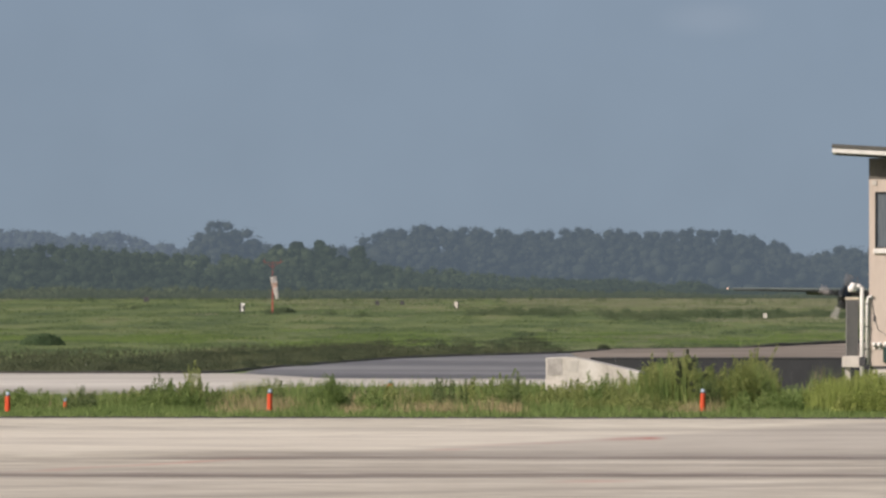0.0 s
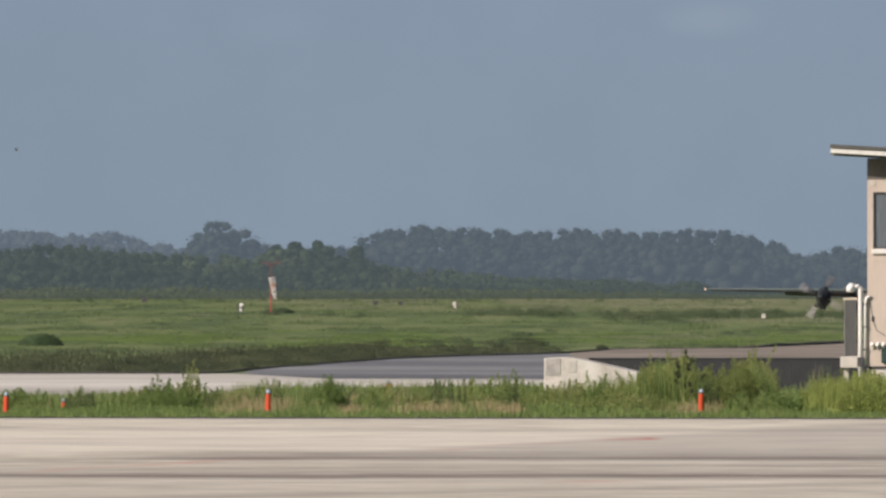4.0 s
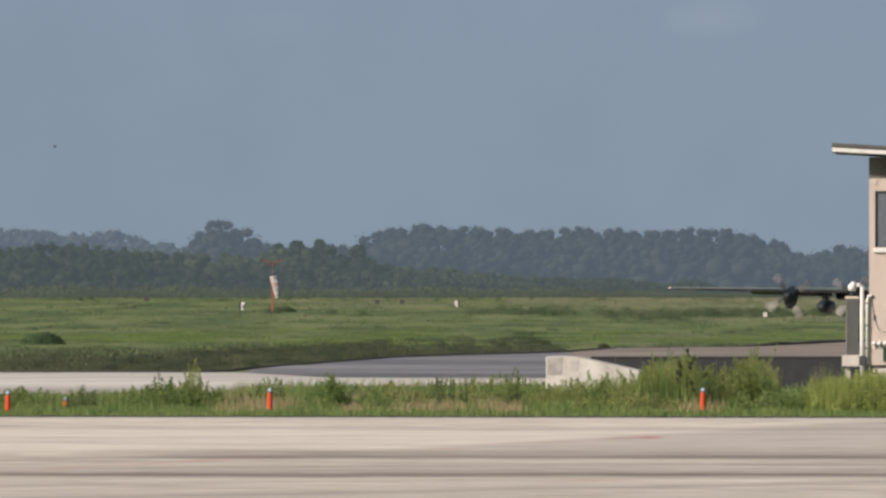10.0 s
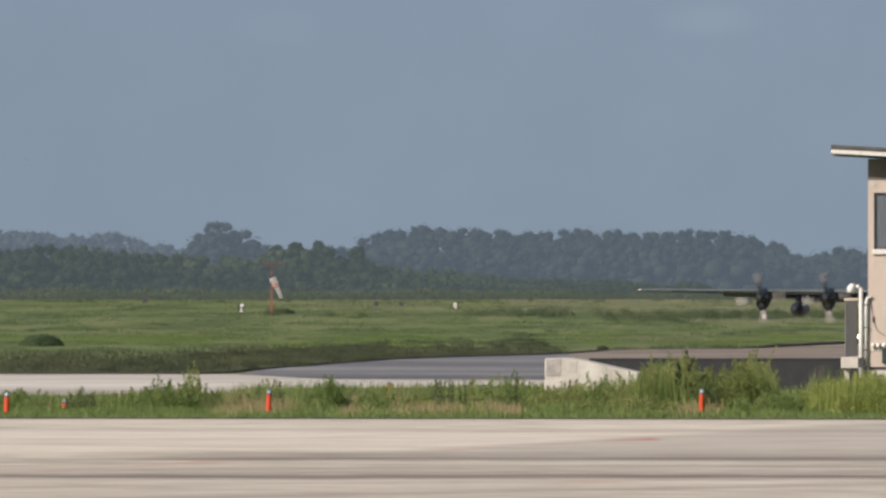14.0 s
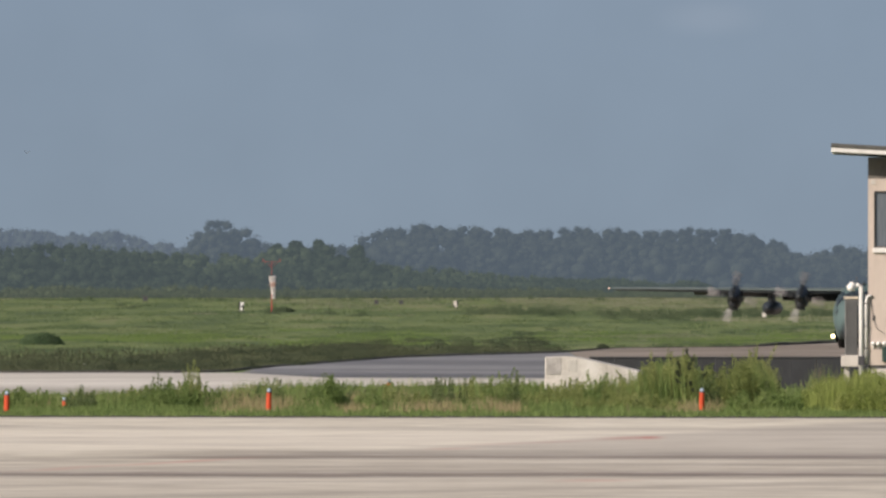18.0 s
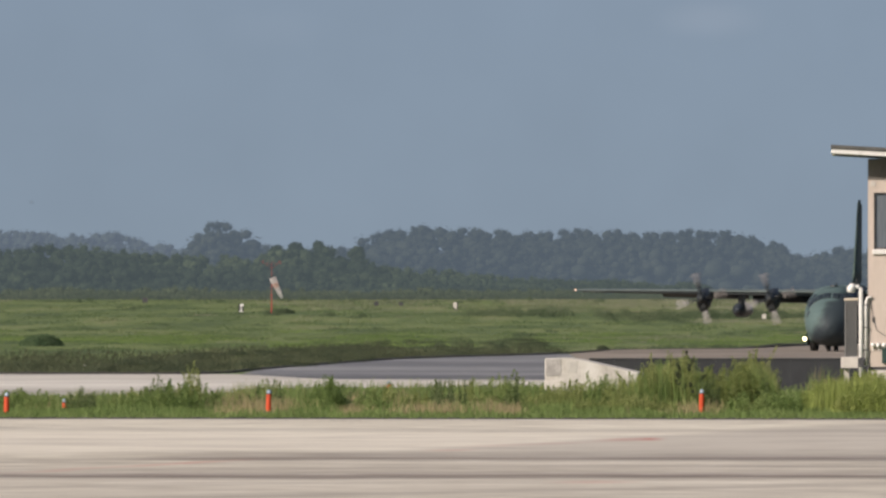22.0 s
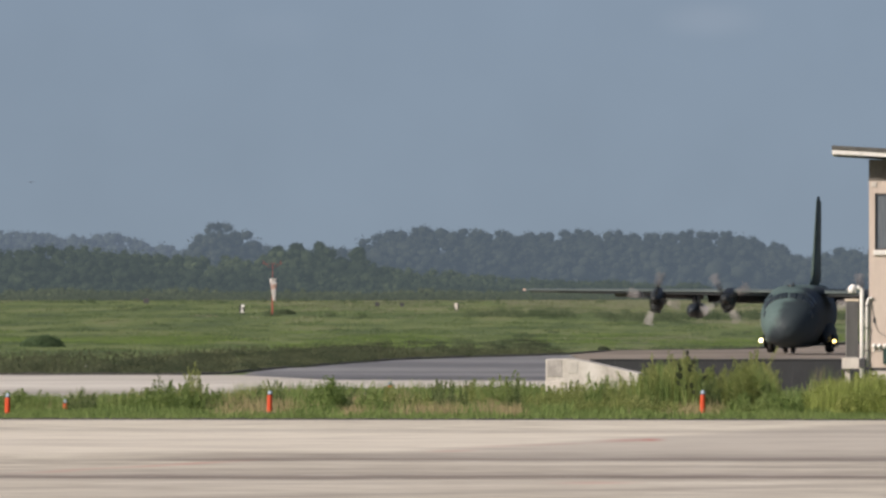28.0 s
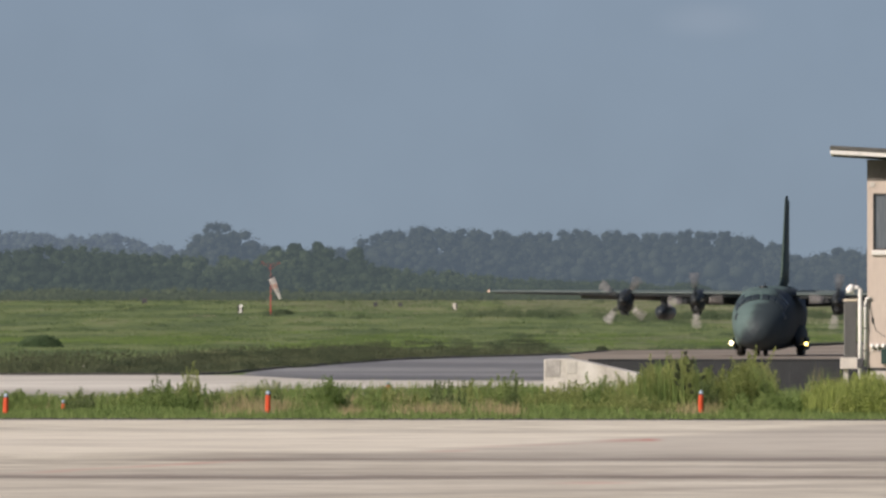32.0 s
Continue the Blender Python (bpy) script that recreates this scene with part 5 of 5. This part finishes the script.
field_sign(-21.5, 1052, 0.12, 0.2, (), "tiny pale marker at the taxiway edge", M_CONC)


# ---- weeds between the apron and the shoulder ----
def near_grass():
    rng = np.random.default_rng(77)
    n = 60000
    y = 5.1 / rng.uniform(5.1 / 775, 5.1 / 656.5, n)
    x = rng.uniform(-19, 19, n)
    back = np.interp(x, [-12, -7, 9, 10], [773, 850, 858, 829])
    y = np.where(rng.uniform(0, 1, n) < 0.3, rng.uniform(658, back), y)
    front = 652.3 - 0.14 * x
    y = np.where(y < 662, front + (y - 656.5) * 1.6, y)
    keep = (y < back - 2) & (y > front)
    for post_x, post_y in ((-17.0, 683), (-6.83, 689), (10.2, 688)):
        keep &= (np.abs(x - post_x) > 0.3) | (y > post_y) | (y < post_y - 9)
    x, y = x[keep], y[keep]
    dry = np.array([noise.noise((a * 0.22, b * 0.03, 9.0)) + 0.5 * noise.noise((a * 0.9, b * 0.1, 3.0)) for a, b in zip(x, y)])
    edge = y < front[keep] + 22
    spots = sum(np.exp(-((x - c) / w) ** 2) for c, w in ((-7.6, 2.6), (-3.6, 0.7), (-0.8, 2.3), (2.6, 0.7), (9.6, 2.2)))
    straw = (dry * 0.8 + spots + rng.uniform(-0.35, 0.35, len(x)) > 0.84) & ~edge & (y < 745)
    P = np.stack([x, y, np.full(len(x), -0.02)], 1)
    H = rng.uniform(0.2, 0.5, len(x)) * np.where(edge, 0.55, np.clip(0.85 + 1.1 * dry, 0.45, 1.6))
    g = ~straw & ~edge
    e = ~straw & edge
    tagged(part("edge_grass", tri_grass("edge_grass", P[e], H[e], rng.uniform(0.03, 0.08, e.sum()), 0.3, M_WEED)), "low dense grass along the apron edge", "grass", kind="stuff")
    tagged(part("verge_grass", tri_grass("verge_grass", P[g], H[g], rng.uniform(0.025, 0.07, g.sum()), 0.3, M_WEED)), "unmown green grass on the apron verge", "grass", kind="stuff")
    tagged(part("dry_grass", tri_grass("dry_grass", P[straw], H[straw] * 1.1, rng.uniform(0.025, 0.06, straw.sum()), 0.3, M_STRAW)), "straw-coloured dry grass on the verge", "grass", kind="stuff")


near_grass()


def tall_grass():
    """Thin waist-high seeding grass that fills the verge in drifts."""
    rng = np.random.default_rng(91)
    n = 26000
    x = rng.uniform(-19, 19, n)
    y = rng.uniform(700, np.interp(x, [-12, -7, 9, 10], [766, 846, 852, 826]))
    drift = np.array([noise.noise((a * 0.30, b * 0.03, 5.0)) + 0.6 * noise.noise((a * 1.1, b * 0.05, 8.0)) for a, b in zip(x, y)])
    keep = rng.uniform(0, 1, n) < np.clip(np.where(x > 6.5, 0.55, 0.12) + 0.9 * drift, 0.02, 1)
    x, y, drift = x[keep], y[keep], drift[keep]
    H = rng.uniform(0.35, 0.75, len(x)) * (1 + 0.8 * np.clip(drift, 0, 0.8)) * np.where((x / y > 0.0190) & (x / y < 0.0208), 0.1, np.where(x > 6.5, 1.25, 0.75))
    P = np.stack([x, y, np.full(len(x), -0.02)], 1)
    pick = rng.uniform(0, 1, len(x))
    for lo, hi, mat, label in ((0, 0.5, M_WEED, "tall green seeding grass on the verge"), (0.5, 0.8, M_WEED_YELLOW, "tall yellow-green seeding grass on the verge"), (0.8, 1, M_STRAW, "tall bleached grass stalks on the verge")):
        k = (pick >= lo) & (pick < hi)
        tagged(part("tall_grass", tri_grass("tall_grass", P[k], H[k], rng.uniform(0.02, 0.055, k.sum()), 0.18, mat)), label, "grass", kind="stuff")


tall_grass()


def weed_clump(x0, x1, y, height, mat, dense, seed, label, low=0.1):
    """Upright weeds: stems with leaves all the way up, tallest in the middle."""
    rng = np.random.default_rng(seed)
    w = x1 - x0
    cx = (x0 + x1) / 2
    ob = empty("weed_clump", pose(cx, y, 0), label, "weeds", "weeds on the verge")
    stems = bmesh.new()
    P, D, L, W = [], [], [], []
    for i in range(max(4, int(w * 30 * dense))):
        bx = rng.uniform(-0.5, 0.5) * w
        by = rng.uniform(-3.5, 3.5)
        h = height * rng.uniform(0.4, 1.08) * (1 - 0.45 * abs(2 * bx / w) ** 2)
        lx, ly = rng.normal(0, 0.15) * h, rng.normal(0, 0.1) * h
        add_tube(stems, [(bx, by, -0.05), (bx + lx * 0.4, by + ly * 0.4, h * 0.55), (bx + lx, by + ly, h * 0.97)], [0.016, 0.012, 0.004], 4)
        k = int(105 * h / 1.2 + 25)
        u = rng.uniform(low, 1.0, k) ** 0.8
        a = rng.uniform(0, 2 * np.pi, k)
        P.append(np.stack([bx + lx * u * u + rng.normal(0, 0.07, k) * (1.15 - u), by + ly * u * u + rng.normal(0, 0.07, k), h * u], 1))
        D.append(np.stack([np.cos(a), np.sin(a), rng.uniform(-0.4, 0.7, k) + 0.4 * u], 1))
        ln = rng.uniform(0.05, 0.145, k) * (1.2 - 0.5 * u)
        L.append(ln)
        W.append(ln * rng.uniform(0.3, 0.55, k))
    tagged(part("stalk_tangle", stems, M_WEED_YELLOW if low > 0.5 else mat, ob), kind="stuff")
    part("foliage", leaves("foliage", np.concatenate(P), np.concatenate(D), np.concatenate(L), np.concatenate(W), mat), mat, ob)


def reed_bed(x0, x1, y0, y1, height, count, mat, seed, label):
    """Close upright blades under a rounded outline."""
    rng = np.random.default_rng(seed)
    x, y = rng.uniform(x0, x1, count), rng.uniform(y0, y1, count)
    u = (2 * x - x0 - x1) / (x1 - x0)
    H = height * np.sqrt(np.clip(1.02 - u * u, 0.05, 1)) * rng.uniform(0.55, 1.05, count)
    P = np.stack([x, y, np.full(count, -0.02)], 1)
    tagged(part("reed_bed", tri_grass("reed_bed", P, H, rng.uniform(0.03, 0.07, count), 0.14, mat)), label, "grass", kind="stuff")


reed_bed(14.1, 19.5, 682, 694, 1.62, 5200, M_BUSH, 301, "bright green reedy grass in a rounded bed by the building")
reed_bed(7.4, 11.2, 704, 720, 1.95, 3000, M_WEED, 302, "green reedy grass among the tall weeds")
reed_bed(11.4, 13.7, 704, 716, 2.0, 2000, M_WEED, 303, "green reedy grass before the low wall")
G, K, Y, B = M_WEED, M_WEED_DARK, M_WEED_YELLOW, M_BUSH
for i, (x0, x1, y, h, mat, dense) in enumerate((
        (-18.4, -15.7, 708, 0.85, G, 0.9), (-14.9, -13.9, 698, 1.05, K, 1.0), (-14.0, -11.8, 705, 0.75, G, 0.8), (-12.1, -9.6, 700, 1.2, G, 1.2), (-10.9, -9.6, 706, 2.0, Y, 0.45), (-11.8, -11.1, 703, 1.45, K, 0.8),
        (-8.2, -6.4, 712, 1.35, K, 0.22), (-7.4, -6.7, 716, 1.25, Y, 0.25), (-5.5, -3.9, 704, 1.4, G, 0.9), (-3.6, -2.1, 700, 0.8, G, 0.8), (-1.4, -0.4, 706, 0.85, Y, 0.6), (-0.5, 0.5, 705, 1.45, K, 0.8),
        (1.6, 3.3, 705, 1.55, G, 0.9), (3.2, 5.0, 716, 0.85, Y, 0.6), (4.8, 5.7, 712, 1.2, Y, 0.6), (5.7, 6.5, 716, 1.45, G, 0.5), (6.5, 7.8, 716, 1.25, Y, 0.6), (0.4, 1.0, 708, 1.7, K, 0.15), (-9.9, -9.0, 709, 1.1, G, 0.7), (-4.2, -3.7, 708, 1.05, K, 0.9), (2.6, 3.1, 704, 1.6, K, 0.7), (11.9, 12.6, 703, 2.1, Y, 0.5), (12.9, 13.5, 706, 2.0, K, 0.4), (7.6, 11.0, 708, 2.35, Y, 1.2), (8.2, 11.4, 722, 2.0, G, 1.2),
        (10.6, 12.8, 704, 1.9, Y, 1.2), (11.9, 13.6, 712, 2.4, Y, 1.0), (12.4, 13.9, 694, 0.75, G, 1.2), (14.2, 18.6, 690, 1.65, B, 1.6), (15.2, 19.0, 682, 1.15, B, 1.5), (11.2, 14.2, 686, 0.9, G, 1.0), (5.2, 9.5, 690, 0.75, Y, 0.8), (10.1, 12.1, 710, 1.75, Y, 1.0), (5.2, 6.2, 735, 1.25, Y, 0.5), (6.3, 7.2, 730, 1.45, G, 0.5), (7.3, 8.3, 728, 1.5, Y, 0.6),
        (-13.2, -11.2, 712, 0.9, Y, 0.5), (-9.0, -7.6, 714, 0.8, Y, 0.4), (-3.0, -1.4, 716, 1.0, Y, 0.5), (0.6, 2.0, 718, 1.15, Y, 0.5), (2.8, 4.6, 722, 1.1, G, 0.5), (4.2, 6.4, 724, 1.05, Y, 0.5))):
    weed_clump(x0, x1, y, h, mat, dense, 200 + i, {G: "fresh green leafy weeds", K: "dark green tall weeds", Y: "yellow-green goldenrod-like weeds", B: "bright green rounded bushy weeds"}[mat] + " on the verge of the apron")
weed_clump(10.2, 11.0, 699, 1.5, K, 1.6, 261, "dark green bushy weed on the verge")
weed_clump(9.65, 10.05, 703, 2.42, M_SCRUB, 1.0, 260, "dark-headed single tall weed on the verge", 0.8)


# ---- a bird over the field ----
def bird():
    ob = empty("bird", pose(-33, 1500, 17), "small dark bird gliding with slightly raised wings", "bird")
    part("body", add_rings(bmesh.new(), [[(r * math.sin(t), y, r * math.cos(t)) for t in (2 * math.pi * k / 10 for k in range(10))] for y, r in ((-0.16, 0.01), (-0.12, 0.03), (-0.05, 0.05), (0.05, 0.045), (0.14, 0.02), (0.17, 0.008))]), M_BIRD, ob, smooth=True)
    part("tail", box((-0.035, 0.14, -0.006), (0.035, 0.26, 0.006), 0.003), M_BIRD, ob)
    wings = []
    for s in (-1, 1):
        wg = part("wing", foil([((0, -0.07, 0), 0.14, 0.025), ((s * 0.16, -0.085, 0), 0.12, 0.018), ((s * 0.30, -0.03, 0.0), 0.05, 0.008)], "z"), M_BIRD, ob)
        wg.matrix_basis = pose(s * 0.03, 0, 0.02)
        wings.append((wg, s))
    return ob, wings


BIRD, BIRD_WINGS = bird()


# ---- what moves ----
TRACK = 5.39                       # degrees: the way that it rolls
STOP_X, STOP_Y = 22.92, 1234.2     # where the propellers stand at the end


def rolled(t):
    """Metres still to roll at t seconds."""
    u = (t - 32) / 32
    return 215.94 * u - 51.66 * u * u - 52.38 * u ** 3


def plane_pose(t):
    """It rolls along its track with the nose a little across it, and straightens out at the end."""
    s = rolled(t)
    heading = float(np.interp(t, (0, 20, 24, 28, 29, 30, 32), (6.1, 6.2, 6.3, 6.3, 6.0, 5.75, 5.45)))
    # lift and sideways offset that fit the aircraft to the camera's view
    view_lift = float(np.interp(t, (25, 27, 28, 29, 30), (0, 0.06, 0.09, 0.03, 0)))
    aside = float(np.interp(t, (0, 12, 21, 25, 28, 30, 32), (0, -0.05, -0.10, -0.15, -0.16, -0.07, 0)))
    return pose(STOP_X + aside - math.sin(radians(TRACK)) * s, STOP_Y - math.cos(radians(TRACK)) * s, 0.03 + view_lift, 0, 0, -heading)


def motions():
    walk(PLANE, [(t, plane_pose(t)) for t in range(33)])
    # eighty-one degrees a step: the four blades seem to creep backwards, as on film
    at = (0, 7, 8, 9, 10, 11, 12, 13, 14, 17, 18, 19, 20, 21, 22, 23, 24, 25, 28, 29, 30, 31, 32)
    lag = ((20, 37, 40, 56, 60, 64, 71, 79, 82, 101, 104, 148, 154, 162, 166, 172, 178, 180, 195, 200, 206, 212, 218), (0, 0, 10, 20, 40, 5, 22, 55, 82, 77, 105, 77, 104, 133, 164, 188, 220, 248, 242, 270, 300, 329, 358), (20, 40, 30, 10, 0, -10, -2, 8), (60, 50, 40, 30, 40, 60, 70, 80))
    for (pr, ex), phases in zip(PROPS, lag):
        walk(pr, [(k / 30, pose(ex, 0, HUB_Z - (0.11 if ex > 0 else 0), 0, 81.0 * k + float(np.interp(k / 30, at if len(phases) == len(at) else (0, 13, 19, 21, 23, 28, 30, 32), phases)), 0)) for k in range(961)])
    for wh, x, y, r in WHEELS:
        step = 0.1 if r > 0.6 else 1 / 15
        n = round(32 / step)
        walk(wh, [(32 * k / n, pose(x, y, r, math.degrees((rolled(32 * k / n) - rolled(0)) / r), 0, 0)) for k in range(n + 1)])
    # the windsock swings as the wind freshens and drops: seconds, lean in degrees
    sway = ((0, 10), (1, 8), (3, 8), (6, 14), (7, 12), (9, 6), (10, 9), (12, 20), (13, 19), (14, 24), (16, 20), (17, 17), (18, 3), (19, 10), (20, 12), (21, 24), (22, 25), (23, 26), (24, 20), (25, 23), (28, 3), (29, 12), (30, 17), (31, 25), (32, 23))
    walk(SOCK, [(t, pose(-22.3, SOCK_Y - 0.4, SOCK_Z + 4.9, 0, -a, 0)) for t, a in sway])
    # the bird: seconds, metres across, height
    path = ((0, -41.36, 17.21), (3, -39.18, 16.63), (5.5, -33.37, 16.34), (7, -33.22, 16.72), (8, -33.17, 16.72), (10, -33.27, 16.63), (11, -33.85, 15.17), (12.5, -35.16, 15.17), (14, -35.69, 15.75), (16.5, -35.55, 16.24), (18, -35.60, 16.14), (19, -35.74, 14.79), (19.5, -36.13, 13.48), (20, -36.32, 12.17), (22, -35.16, 12.03), (25, -35.26, 13.33), (27.5, -35.35, 13.87), (28, -35.31, 13.82), (29, -35.89, 12.41), (30, -37.39, 11.59), (31, -39.18, 10.91), (32, -40.87, 10.43))
    walk(BIRD, [(t, pose(x, 1500, z, 0, 0, 70 if t < 12 else 20)) for t, x, z in path])
    for wg, s in BIRD_WINGS:
        walk(wg, [(k / 10, pose(s * 0.03, 0, 0.02, 0, -s * (12 + 26 * math.sin(k * 2.1)), 0)) for k in range(321)])


motions()
